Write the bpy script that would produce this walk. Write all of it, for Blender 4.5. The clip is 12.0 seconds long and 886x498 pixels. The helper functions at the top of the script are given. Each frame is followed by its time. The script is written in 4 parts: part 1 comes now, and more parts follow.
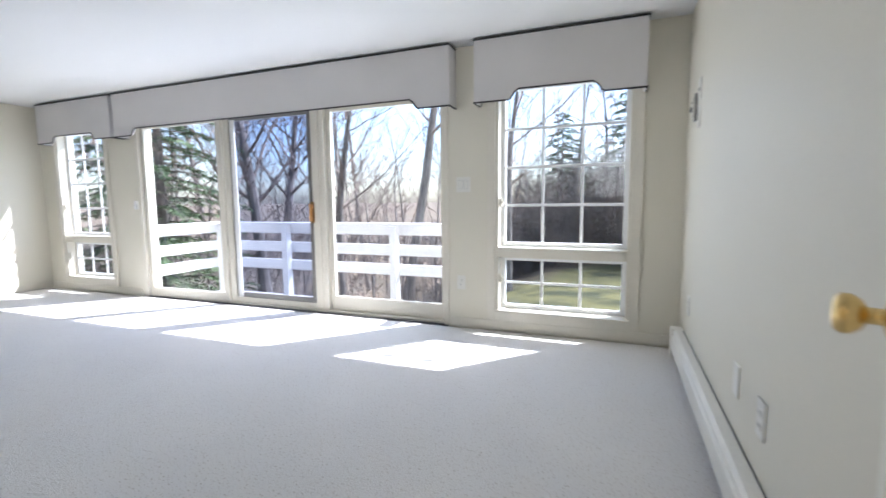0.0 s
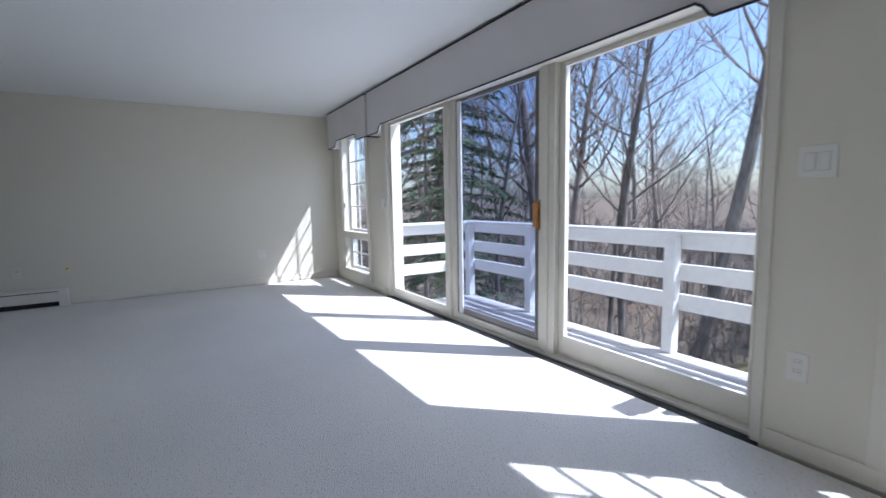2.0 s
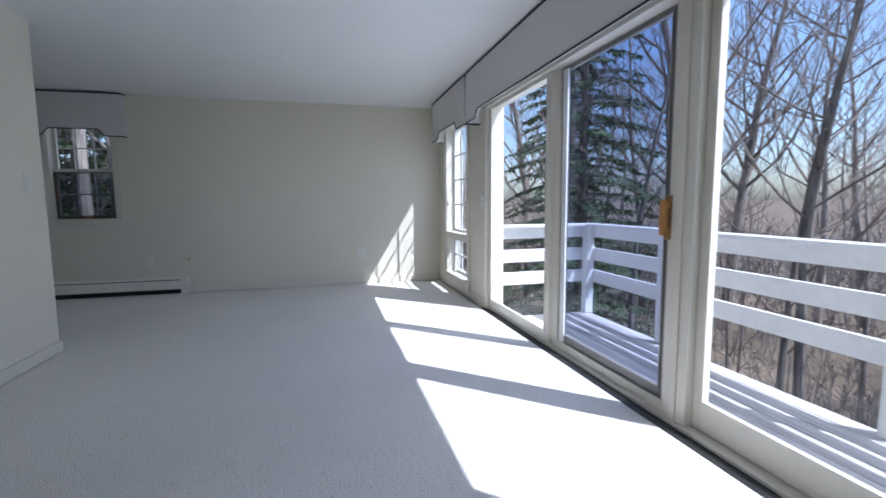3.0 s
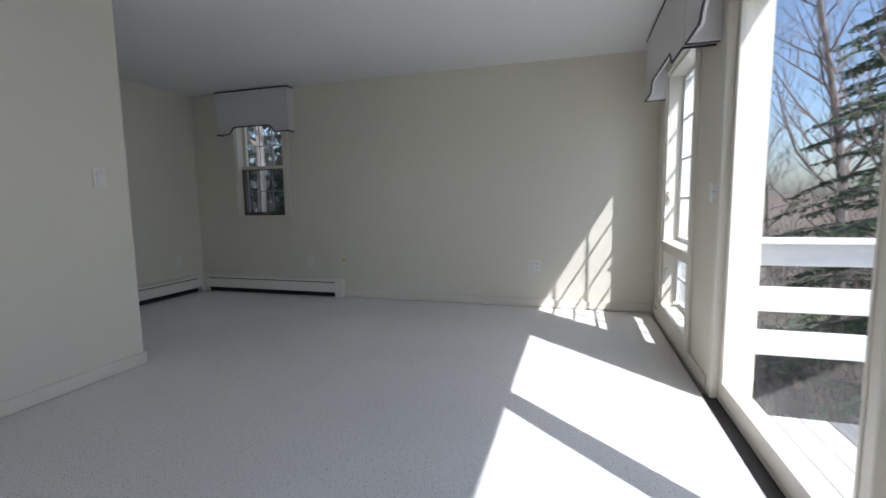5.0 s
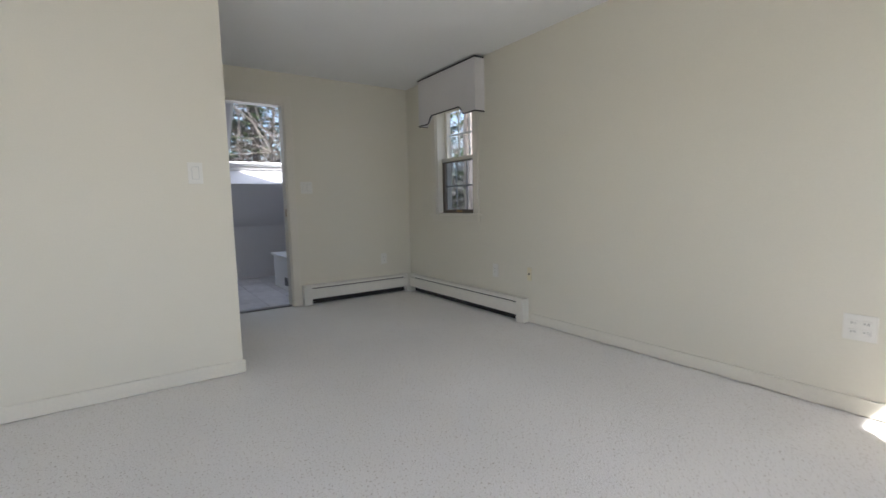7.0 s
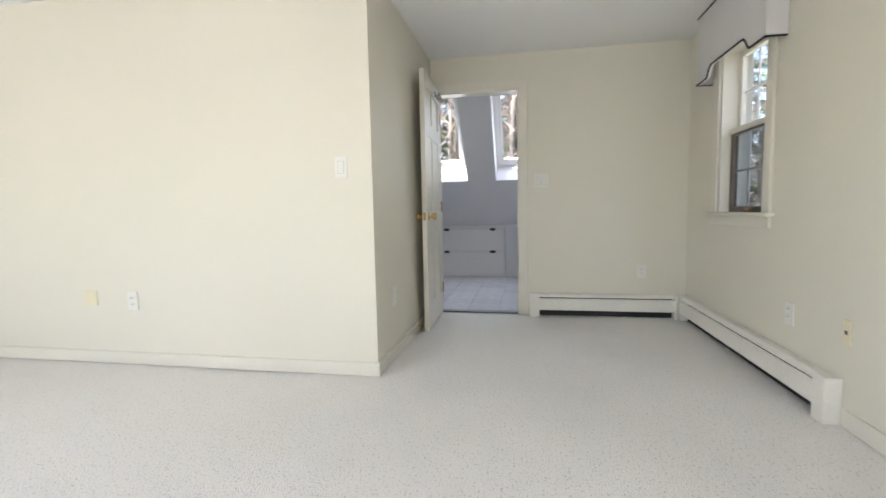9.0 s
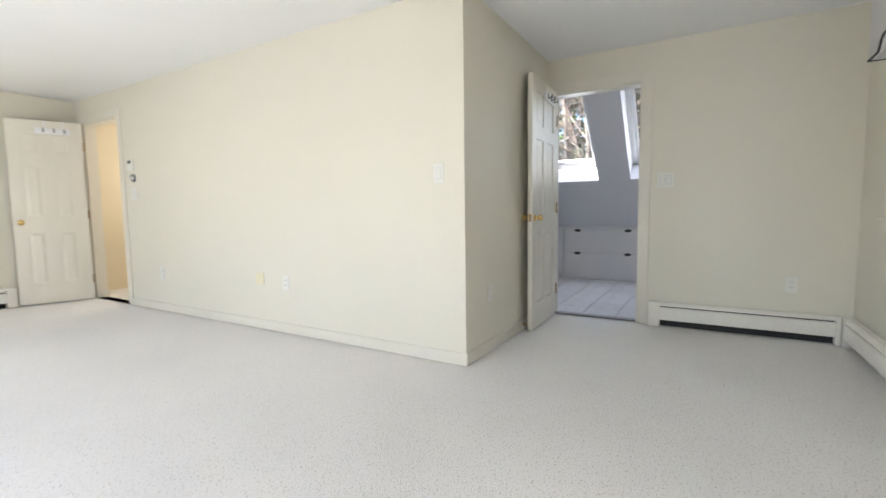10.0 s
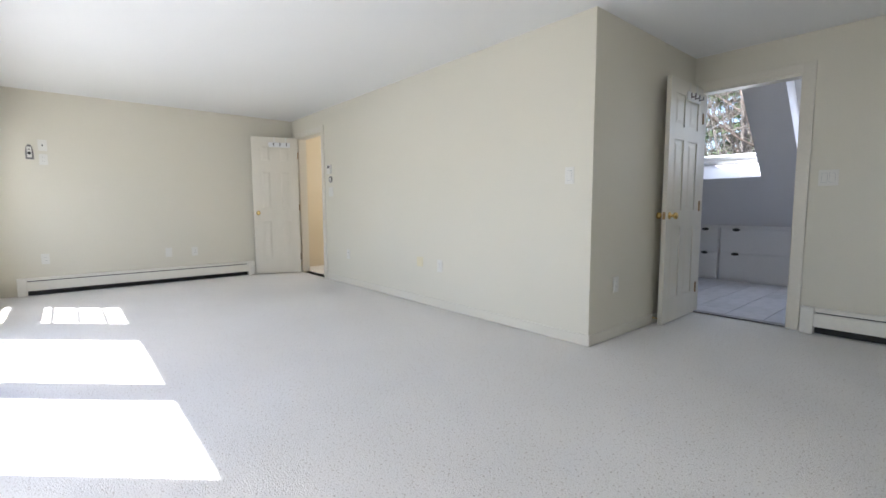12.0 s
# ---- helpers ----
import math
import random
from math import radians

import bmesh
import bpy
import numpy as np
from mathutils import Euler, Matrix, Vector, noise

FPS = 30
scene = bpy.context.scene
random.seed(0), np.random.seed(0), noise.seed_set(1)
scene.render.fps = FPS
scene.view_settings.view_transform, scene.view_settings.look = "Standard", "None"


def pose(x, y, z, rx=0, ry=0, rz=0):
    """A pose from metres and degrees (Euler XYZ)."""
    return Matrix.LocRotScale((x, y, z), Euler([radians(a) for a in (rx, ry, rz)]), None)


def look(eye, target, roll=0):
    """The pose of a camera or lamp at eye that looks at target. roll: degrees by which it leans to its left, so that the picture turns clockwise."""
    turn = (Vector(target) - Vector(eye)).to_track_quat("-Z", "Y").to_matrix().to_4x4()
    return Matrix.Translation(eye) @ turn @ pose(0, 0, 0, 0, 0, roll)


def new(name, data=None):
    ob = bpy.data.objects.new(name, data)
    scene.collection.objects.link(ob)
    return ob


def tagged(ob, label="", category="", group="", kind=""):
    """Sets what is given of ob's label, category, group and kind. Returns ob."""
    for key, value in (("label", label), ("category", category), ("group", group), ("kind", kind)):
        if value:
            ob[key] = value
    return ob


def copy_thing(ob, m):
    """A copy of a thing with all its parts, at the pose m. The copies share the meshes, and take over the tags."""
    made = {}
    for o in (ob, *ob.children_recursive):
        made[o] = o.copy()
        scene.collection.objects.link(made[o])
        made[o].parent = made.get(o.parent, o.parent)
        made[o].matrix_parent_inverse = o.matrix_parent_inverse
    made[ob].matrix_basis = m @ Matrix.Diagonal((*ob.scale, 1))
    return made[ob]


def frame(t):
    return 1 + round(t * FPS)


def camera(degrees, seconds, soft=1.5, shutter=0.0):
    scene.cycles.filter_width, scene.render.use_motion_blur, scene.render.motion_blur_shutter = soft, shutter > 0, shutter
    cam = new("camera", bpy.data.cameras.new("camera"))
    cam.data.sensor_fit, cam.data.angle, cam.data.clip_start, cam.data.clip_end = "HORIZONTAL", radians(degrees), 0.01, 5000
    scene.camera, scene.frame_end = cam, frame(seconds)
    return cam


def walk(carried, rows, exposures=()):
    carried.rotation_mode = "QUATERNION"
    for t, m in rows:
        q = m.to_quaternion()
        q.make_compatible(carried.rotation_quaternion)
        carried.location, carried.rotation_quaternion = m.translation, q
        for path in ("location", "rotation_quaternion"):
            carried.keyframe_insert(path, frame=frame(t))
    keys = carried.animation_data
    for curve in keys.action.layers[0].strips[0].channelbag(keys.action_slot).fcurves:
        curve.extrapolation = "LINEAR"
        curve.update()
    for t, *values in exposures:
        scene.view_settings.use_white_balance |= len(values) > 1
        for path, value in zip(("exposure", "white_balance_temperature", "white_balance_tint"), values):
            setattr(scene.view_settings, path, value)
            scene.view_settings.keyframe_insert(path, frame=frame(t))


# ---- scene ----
cam = camera(89.6, 12.0, soft=1.6, shutter=0.3)
PATH = [
    (0, (0.601, 1.563, 1.072), (-0.127, 3.415, 0.864), -0.6),
    (0.5, (0.487, 1.888, 1.091), (-0.585, 3.563, 0.875), -0.9),
    (1, (0.353, 2.25, 1.079), (-0.976, 3.73, 0.87), -0.8),
    (1.5, (0.256, 2.641, 1.077), (-1.265, 3.923, 0.873), -0.9),
    (2, (0.107, 2.981, 1.093), (-1.585, 4.027, 0.879), -1.1),
    (2.5, (-0.13, 3.369, 1.079), (-1.971, 4.123, 0.869), -0.8),
    (3, (-0.412, 3.618, 1.064), (-2.337, 4.12, 0.858), -0.5),
    (5, (-2.014, 4.449, 1.05), (-3.918, 3.878, 0.836), -0.9),
    (5.5, (-2.408, 4.499, 1.049), (-4.208, 3.652, 0.837), -0.7),
    (6, (-2.819, 4.556, 1.028), (-4.466, 3.439, 0.825), -0.8),
    (6.5, (-3.271, 4.632, 1.034), (-4.691, 3.239, 0.83), -1.2),
    (7, (-3.714, 4.626, 1.013), (-4.841, 2.985, 0.812), -1.3),
    (9, (-5.051, 4.128, 0.962), (-4.686, 2.169, 0.791), -1.1),
    (9.5, (-5.264, 4.086, 0.981), (-4.551, 2.225, 0.808), -0.9),
    (10, (-5.48, 4.142, 0.982), (-4.468, 2.426, 0.813), -0.8),
    (10.5, (-5.667, 4.241, 0.994), (-4.4, 2.703, 0.826), -0.6),
    (11, (-5.799, 4.384, 0.991), (-4.377, 2.988, 0.822), -0.4),
    (11.5, (-5.871, 4.466, 0.997), (-4.378, 3.147, 0.819), -0.3),
    (12, (-5.898, 4.498, 0.997), (-4.38, 3.208, 0.81), -0.2),
]
EXPOSURES = [(0.0, 1.57, 5600, 12), (1.5, 0.75, 5400, 13), (2.5, 0.53, 5250, 13), (5.5, 0.42, 5800, 11), (7.0, 1.3, 6150, 12),
             (9.0, 2.25, 6350, 10), (10.5, 2.2, 6150, 10.5), (12.0, 1.74, 5950, 11.5)]
walk(cam, [(t, look(eye, target, roll)) for t, eye, target, roll in PATH], EXPOSURES)

# ---- daylight ----
SUN_WAY = Vector((-0.92, -1.0, -1.66))
world = bpy.data.worlds.new("sky")
scene.world = world
world.use_nodes = True
sky = world.node_tree.nodes.new("ShaderNodeTexSky")
sky.sky_type = "NISHITA"
sky.sun_disc = False
sky.dust_density = 1.8
sky.sun_elevation = radians(50.7)
sky.sun_rotation = radians(42.6)
back = world.node_tree.nodes["Background"]
back.inputs["Strength"].default_value = 0.15
world.node_tree.links.new(sky.outputs[0], back.inputs["Color"])
sun_data = bpy.data.lights.new("sun", "SUN")
sun_data.energy, sun_data.angle, sun_data.color = 5.0, radians(0.53), (1.0, 0.96, 0.9)
new("sun", sun_data).matrix_world = look((8, 14, 25), Vector((8, 14, 25)) + SUN_WAY)


def sky_opening(name, x, y, z, w, h, power, turn):
    """An area lamp in a window's opening, for the light of the sky."""
    d = bpy.data.lights.new(name, "AREA")
    d.shape, d.size, d.size_y, d.energy, d.color = "RECTANGLE", w, h, power, (0.86, 0.93, 1.0)
    new(name, d).matrix_world = pose(x, y, z, -90, 0, turn)


sky_opening("slider_skylight", -2.68, 5.33, 1.08, 3.7, 1.8, 9, 0)
sky_opening("east_skylight", 0.18, 5.33, 1.1, 0.9, 1.7, 2, 0)
sky_opening("west_skylight", -5.65, 5.33, 1.1, 0.9, 1.7, 2, 0)
sky_opening("end_skylight", -6.53, 0.95, 1.47, 0.6, 1.0, 0.4, 90)

for k in (-3.93, -5.05):
    d = bpy.data.lights.new("roof_skylight", "AREA")
    d.shape, d.size, d.size_y, d.energy, d.color = "RECTANGLE", 0.55, 0.9, 1.2, (0.86, 0.93, 1.0)
    new("roof_skylight", d).matrix_world = look((k, -1.47, 1.9), (k, -0.47, 0.9))

# Added fill lamp to brighten the hall; its end wall has no window.
hall_fill = bpy.data.lights.new("hall_fill_light", "AREA")
hall_fill.shape, hall_fill.size, hall_fill.size_y, hall_fill.energy, hall_fill.color = "RECTANGLE", 0.8, 1.2, 5, (1.0, 0.94, 0.84)
new("hall_fill_light", hall_fill).matrix_world = look((0.6, 0.05, 1.5), (0.6, 1.05, 1.3))


# ---- materials ----
def material(name, colour, rough=0.6, grain=40.0, vary=0.06, bump=0.0, metal=0.0, stain=1.3, spread=None, stretch=(1, 1, 1), per_object=0.0):
    """Colour with two scales of variation, gloss and relief."""
    m = bpy.data.materials.new(name)
    m.use_nodes = True
    n, l = m.node_tree.nodes, m.node_tree.links
    b = n["Principled BSDF"]
    b.inputs["Roughness"].default_value, b.inputs["Metallic"].default_value = rough, metal
    co, mp = n.new("ShaderNodeTexCoord"), n.new("ShaderNodeMapping")
    mp.inputs["Scale"].default_value = stretch
    l.new(co.outputs["Object"], mp.inputs["Vector"])
    fine, wide = n.new("ShaderNodeTexNoise"), n.new("ShaderNodeTexNoise")
    fine.inputs["Scale"].default_value, fine.inputs["Detail"].default_value = grain, 4
    wide.inputs["Scale"].default_value, wide.inputs["Detail"].default_value = stain, 3
    for t in (fine, wide):
        l.new(mp.outputs[0], t.inputs["Vector"])
    add = n.new("ShaderNodeMath")
    add.operation = "ADD"
    l.new(fine.outputs["Fac"], add.inputs[0])
    l.new(wide.outputs["Fac"], add.inputs[1])
    half = n.new("ShaderNodeMath")
    half.operation = "MULTIPLY"
    half.inputs[1].default_value = 0.5
    l.new(add.outputs[0], half.inputs[0])
    ramp = n.new("ShaderNodeValToRGB")
    e = ramp.color_ramp.elements
    lo = spread or [c * (1 - 2.2 * vary) for c in colour]
    e[0].position, e[1].position = 0.34, 0.62
    e[0].color, e[1].color = (*lo, 1), (*[min(1, c * (1 + vary)) for c in colour], 1)
    l.new(half.outputs[0], ramp.inputs[0])
    out = ramp.outputs[0]
    if per_object:
        info, hsv = n.new("ShaderNodeObjectInfo"), n.new("ShaderNodeHueSaturation")
        rng = n.new("ShaderNodeMapRange")
        rng.inputs["To Min"].default_value, rng.inputs["To Max"].default_value = 1 - per_object, 1 + per_object
        l.new(info.outputs["Random"], rng.inputs["Value"])
        l.new(rng.outputs[0], hsv.inputs["Value"])
        l.new(out, hsv.inputs["Color"])
        out = hsv.outputs[0]
    l.new(out, b.inputs["Base Color"])
    if bump:
        bp = n.new("ShaderNodeBump")
        bp.inputs["Strength"].default_value, bp.inputs["Distance"].default_value = bump, 0.01
        l.new(fine.outputs["Fac"], bp.inputs["Height"])
        l.new(bp.outputs[0], b.inputs["Normal"])
    return m


def carpet_material():
    """Cream cut pile with tan flecks, tuft relief and broad tread marks."""
    m = material("carpet", (0.84, 0.81, 0.765), 0.97, 160, 0.05, 0.9, stain=0.8)
    n, l = m.node_tree.nodes, m.node_tree.links
    b = n["Principled BSDF"]
    base = b.inputs["Base Color"].links[0].from_socket
    co = n.new("ShaderNodeTexCoord")
    cells = n.new("ShaderNodeTexNoise")
    cells.inputs["Scale"].default_value, cells.inputs["Detail"].default_value = 105, 2.5
    l.new(co.outputs["Object"], cells.inputs["Vector"])
    ramp = n.new("ShaderNodeValToRGB")
    ramp.color_ramp.elements[0].position, ramp.color_ramp.elements[1].position = 0.6, 0.69
    l.new(cells.outputs["Fac"], ramp.inputs[0])
    mix = n.new("ShaderNodeMix")
    mix.data_type = "RGBA"
    l.new(ramp.outputs[0], mix.inputs[0])
    l.new(base, mix.inputs[6])
    mix.inputs[7].default_value = (0.47, 0.41, 0.34, 1)
    l.new(mix.outputs[2], b.inputs["Base Color"])
    b.inputs["Sheen Weight"].default_value = 0.15
    return m


def glass_material(name, tint=(1, 1, 1)):
    """Clear pane: see-through with a mirror gloss that grows at grazing angles."""
    m = bpy.data.materials.new(name)
    m.use_nodes = True
    n, l = m.node_tree.nodes, m.node_tree.links
    n.remove(n["Principled BSDF"])
    clear, gloss, mix, facing = n.new("ShaderNodeBsdfTransparent"), n.new("ShaderNodeBsdfGlossy"), n.new("ShaderNodeMixShader"), n.new("ShaderNodeLayerWeight")
    steep, fr = n.new("ShaderNodeMath"), n.new("ShaderNodeMath")
    steep.operation, fr.operation = "POWER", "MULTIPLY_ADD"
    steep.inputs[1].default_value, fr.inputs[1].default_value, fr.inputs[2].default_value = 5.0, 0.5, 0.02
    facing.inputs["Blend"].default_value = 0.5
    l.new(facing.outputs["Facing"], steep.inputs[0])
    l.new(steep.outputs[0], fr.inputs[0])
    clear.inputs[0].default_value = (*tint, 1)
    gloss.inputs["Roughness"].default_value = 0.01
    l.new(fr.outputs[0], mix.inputs[0])
    l.new(clear.outputs[0], mix.inputs[1])
    l.new(gloss.outputs[0], mix.inputs[2])
    l.new(mix.outputs[0], n["Material Output"].inputs[0])
    return m


def ground_material():
    """Leaf litter, with a lawn on the level stretch beside the house."""
    m = material("ground", (0.16, 0.115, 0.075), 0.95, 5, 0.35, 0.8, stain=0.25, spread=(0.05, 0.045, 0.03))
    n, l = m.node_tree.nodes, m.node_tree.links
    b = n["Principled BSDF"]
    base = b.inputs["Base Color"].links[0].from_socket
    co, sep = n.new("ShaderNodeTexCoord"), n.new("ShaderNodeSeparateXYZ")
    l.new(co.outputs["Object"], sep.inputs[0])
    blades, edge = n.new("ShaderNodeTexNoise"), n.new("ShaderNodeTexNoise")
    blades.inputs["Scale"].default_value, edge.inputs["Scale"].default_value = 1.4, 0.5
    for t in (blades, edge):
        l.new(co.outputs["Object"], t.inputs["Vector"])
    green = n.new("ShaderNodeValToRGB")
    green.color_ramp.elements[0].color, green.color_ramp.elements[1].color = (0.05, 0.053, 0.018, 1), (0.16, 0.145, 0.05, 1)
    green.color_ramp.elements[0].position, green.color_ramp.elements[1].position = 0.35, 0.65
    l.new(blades.outputs["Fac"], green.inputs[0])
    dist = n.new("ShaderNodeMath")
    dist.operation = "MULTIPLY_ADD"
    dist.inputs[1].default_value = 0.9
    l.new(sep.outputs["X"], dist.inputs[0])
    sc = n.new("ShaderNodeMath")
    sc.operation = "MULTIPLY_ADD"
    sc.inputs[1].default_value, sc.inputs[2].default_value = -0.55, 9.5
    l.new(sep.outputs["Y"], sc.inputs[0])
    l.new(sc.outputs[0], dist.inputs[2])
    plus = n.new("ShaderNodeMath")
    plus.operation = "MULTIPLY_ADD"
    plus.inputs[1].default_value = 4
    l.new(edge.outputs["Fac"], plus.inputs[0])
    l.new(dist.outputs[0], plus.inputs[2])
    fac = n.new("ShaderNodeMapRange")
    fac.inputs["From Min"].default_value, fac.inputs["From Max"].default_value = 0.5, 2.0
    l.new(plus.outputs[0], fac.inputs["Value"])
    mix = n.new("ShaderNodeMix")
    mix.data_type = "RGBA"
    l.new(fac.outputs[0], mix.inputs[0])
    l.new(base, mix.inputs[6])
    l.new(green.outputs[0], mix.inputs[7])
    l.new(mix.outputs[2], b.inputs["Base Color"])
    return m


WALL = material("cream_wall_paint", (0.72, 0.682, 0.575), 0.55, 120, 0.012, 0.06, stain=0.7)
CEIL = material("ceiling_paint", (0.83, 0.83, 0.82), 0.8, 150, 0.012, 0.1, stain=0.6)
TRIM = material("cream_trim_paint", (0.73, 0.69, 0.595), 0.35, 60, 0.02, 0.03)
DOOR = material("door_paint", (0.74, 0.7, 0.6), 0.32, 30, 0.02, 0.05, stretch=(6, 6, 1))
WHITE = material("white_paint", (0.82, 0.82, 0.81), 0.4, 60, 0.02, 0.03)
DRAWERS = material("drawer_paint", (0.76, 0.74, 0.74), 0.4, 60, 0.02, 0.03)
BATHWALL = material("bathroom_paint", (0.7, 0.69, 0.71), 0.6, 100, 0.015, 0.04)
GAP = material("grey_seam", (0.5, 0.5, 0.48), 0.5, 50, 0.02)
PLASTIC = material("white_plastic", (0.77, 0.75, 0.69), 0.3, 50, 0.01)
IVORY = material("ivory_plastic", (0.75, 0.68, 0.48), 0.35, 50, 0.02)
FABRIC = material("valance_fabric", (0.7, 0.675, 0.66), 0.9, 260, 0.03, 0.35, stain=2)
PIPING = material("black_piping", (0.02, 0.02, 0.022), 0.7, 200, 0.1)
BRASS = material("polished_brass", (0.82, 0.6, 0.25), 0.18, 90, 0.05, metal=1.0)
HINGE = material("aged_brass", (0.42, 0.27, 0.13), 0.35, 90, 0.1, metal=1.0)
GAP_SHADE = material("gap_shade", (0.025, 0.024, 0.022), 0.7, 80, 0.2)
TRACK = material("black_rubber_track", (0.018, 0.018, 0.018), 0.5, 80, 0.2)
GREYMETAL = material("grey_screen_frame", (0.23, 0.22, 0.21), 0.4, 80, 0.06, metal=0.3)
HEATER = material("heater_enamel", (0.8, 0.77, 0.69), 0.38, 50, 0.025, 0.02)
OAK = material("oak_handle", (0.45, 0.22, 0.07), 0.4, 30, 0.2, 0.1, stretch=(1, 1, 0.2))
BRONZE = material("bronze_sash", (0.12, 0.09, 0.065), 0.45, 60, 0.15)
DECKWOOD = material("weathered_deck", (0.6, 0.575, 0.55), 0.8, 12, 0.2, 0.5, stretch=(0.3, 6, 6), per_object=0.12)
RAIL = material("white_rail_paint", (0.8, 0.8, 0.8), 0.5, 25, 0.04, 0.1)
TILE = material("bath_tile", (0.72, 0.71, 0.73), 0.25, 14, 0.06, 0.05, per_object=0.05)
GROUT = material("grout", (0.42, 0.4, 0.4), 0.9, 60, 0.1)
SIDING = material("siding", (0.6, 0.6, 0.58), 0.7, 30, 0.05)
ROOF = material("roof_shingle", (0.1, 0.1, 0.1), 0.9, 30, 0.2, 0.3)
HALLWALL = material("hall_paint", (0.74, 0.64, 0.47), 0.6, 100, 0.02, 0.05)
CARPET = carpet_material()
GLASS = glass_material("window_glass")
SCREEN = glass_material("screened_glass", (0.72, 0.75, 0.84))
INSECT = glass_material("insect_screened_glass", (0.78, 0.79, 0.8))
SHADED = glass_material("dark_screened_glass", (0.66, 0.68, 0.71))
BARK = material("grey_bark", (0.27, 0.235, 0.21), 0.95, 14, 0.3, 0.8, stain=3, stretch=(1, 1, 0.25), per_object=0.25)
TWIG = material("twig", (0.3, 0.235, 0.2), 0.9, 6, 0.2, per_object=0.25)
NEEDLE = material("hemlock_needles", (0.1, 0.15, 0.06), 0.7, 3, 0.3, stain=0.8, spread=(0.035, 0.065, 0.03))
BRUSH = material("brush", (0.175, 0.155, 0.14), 0.95, 3, 0.3)
GROUND = ground_material()
BLACK = material("black_plastic", (0.03, 0.03, 0.03), 0.4, 50, 0.1)


# ---- building helpers ----
def box(bm, x0, x1, y0, y1, z0, z1, bevel=0.0):
    c = Matrix.Translation(((x0 + x1) / 2, (y0 + y1) / 2, (z0 + z1) / 2)) @ Matrix.Diagonal((abs(x1 - x0), abs(y1 - y0), abs(z1 - z0), 1))
    r = bmesh.ops.create_cube(bm, size=1, matrix=c)
    if bevel:
        edges = list({e for v in r["verts"] for e in v.link_edges})
        bmesh.ops.bevel(bm, geom=edges, offset=bevel, segments=2, affect="EDGES", profile=0.6)
    return bm


def boxes(*rows, bevel=0.0):
    bm = bmesh.new()
    for r in rows:
        box(bm, *r, bevel=bevel)
    return bm


def lathe(bm, profile, m=None, steps=20):
    """Turn a profile of (radius, height) about z."""
    m = m or Matrix()
    rings = []
    for r, h in profile:
        rings.append([bm.verts.new(m @ Vector((r * math.cos(a), r * math.sin(a), h))) for a in [2 * math.pi * i / steps for i in range(steps)]])
    for a, b in zip(rings, rings[1:]):
        for i in range(steps):
            f = bm.faces.new((a[i], a[(i + 1) % steps], b[(i + 1) % steps], b[i]))
            f.smooth = True
    bm.faces.new(rings[0][::-1])
    bm.faces.new(rings[-1])
    return bm


def prism(bm, outline, m, depth):
    """Extrude an outline in the xz plane along y, from 0 to depth, at the pose m."""
    a = [bm.verts.new(m @ Vector((x, 0, z))) for x, z in outline]
    b = [bm.verts.new(m @ Vector((x, depth, z))) for x, z in outline]
    bm.faces.new(a)
    bm.faces.new(b[::-1])
    for i in range(len(a)):
        j = (i + 1) % len(a)
        bm.faces.new((a[j], a[i], b[i], b[j]))
    return bm


def part(name, bm, mat, parent=None, label=""):
    me = bpy.data.meshes.new(name)
    bmesh.ops.recalc_face_normals(bm, faces=bm.faces)
    bm.to_mesh(me)
    bm.free()
    me.materials.append(mat)
    ob = new(name, me)
    ob.parent = parent
    return tagged(ob, label) if label else ob


def thing(name, m, label, category, group=""):
    ob = new(name)
    ob.empty_display_size = 0.1
    ob.matrix_basis = m
    return tagged(ob, label, category, group)


def wall_mesh(axis, c0, c1, a0, a1, z0, z1, openings=()):
    """A wall along x or y, of thickness c0 to c1, with openings (a0, a1, z0, z1) cut through."""
    aa = sorted({a0, a1, *[v for o in openings for v in o[:2]]})
    zz = sorted({z0, z1, *[v for o in openings for v in o[2:]]})
    solid = lambda i, k: 0 <= i < len(aa) - 1 and 0 <= k < len(zz) - 1 and not any(
        o[0] <= (aa[i] + aa[i + 1]) / 2 <= o[1] and o[2] <= (zz[k] + zz[k + 1]) / 2 <= o[3] for o in openings)
    bm = bmesh.new()
    P = (lambda a, c, z: (a, c, z)) if axis == "x" else (lambda a, c, z: (c, a, z))
    quad = lambda *v: bm.faces.new([bm.verts.new(P(*q)) for q in v])
    for i in range(len(aa) - 1):
        for k in range(len(zz) - 1):
            if not solid(i, k):
                continue
            p, q, r, s = aa[i], aa[i + 1], zz[k], zz[k + 1]
            for c in (c0, c1):
                quad((p, c, r), (q, c, r), (q, c, s), (p, c, s))
            if not solid(i - 1, k):
                quad((p, c0, r), (p, c1, r), (p, c1, s), (p, c0, s))
            if not solid(i + 1, k):
                quad((q, c0, r), (q, c1, r), (q, c1, s), (q, c0, s))
            if not solid(i, k - 1):
                quad((p, c0, r), (q, c0, r), (q, c1, r), (p, c1, r))
            if not solid(i, k + 1):
                quad((p, c0, s), (q, c0, s), (q, c1, s), (p, c1, s))
    bmesh.ops.remove_doubles(bm, verts=bm.verts, dist=0.0005)
    return bm


def structure(name, bm, mat, label=""):
    return tagged(part(name, bm, mat), label, kind="structure")


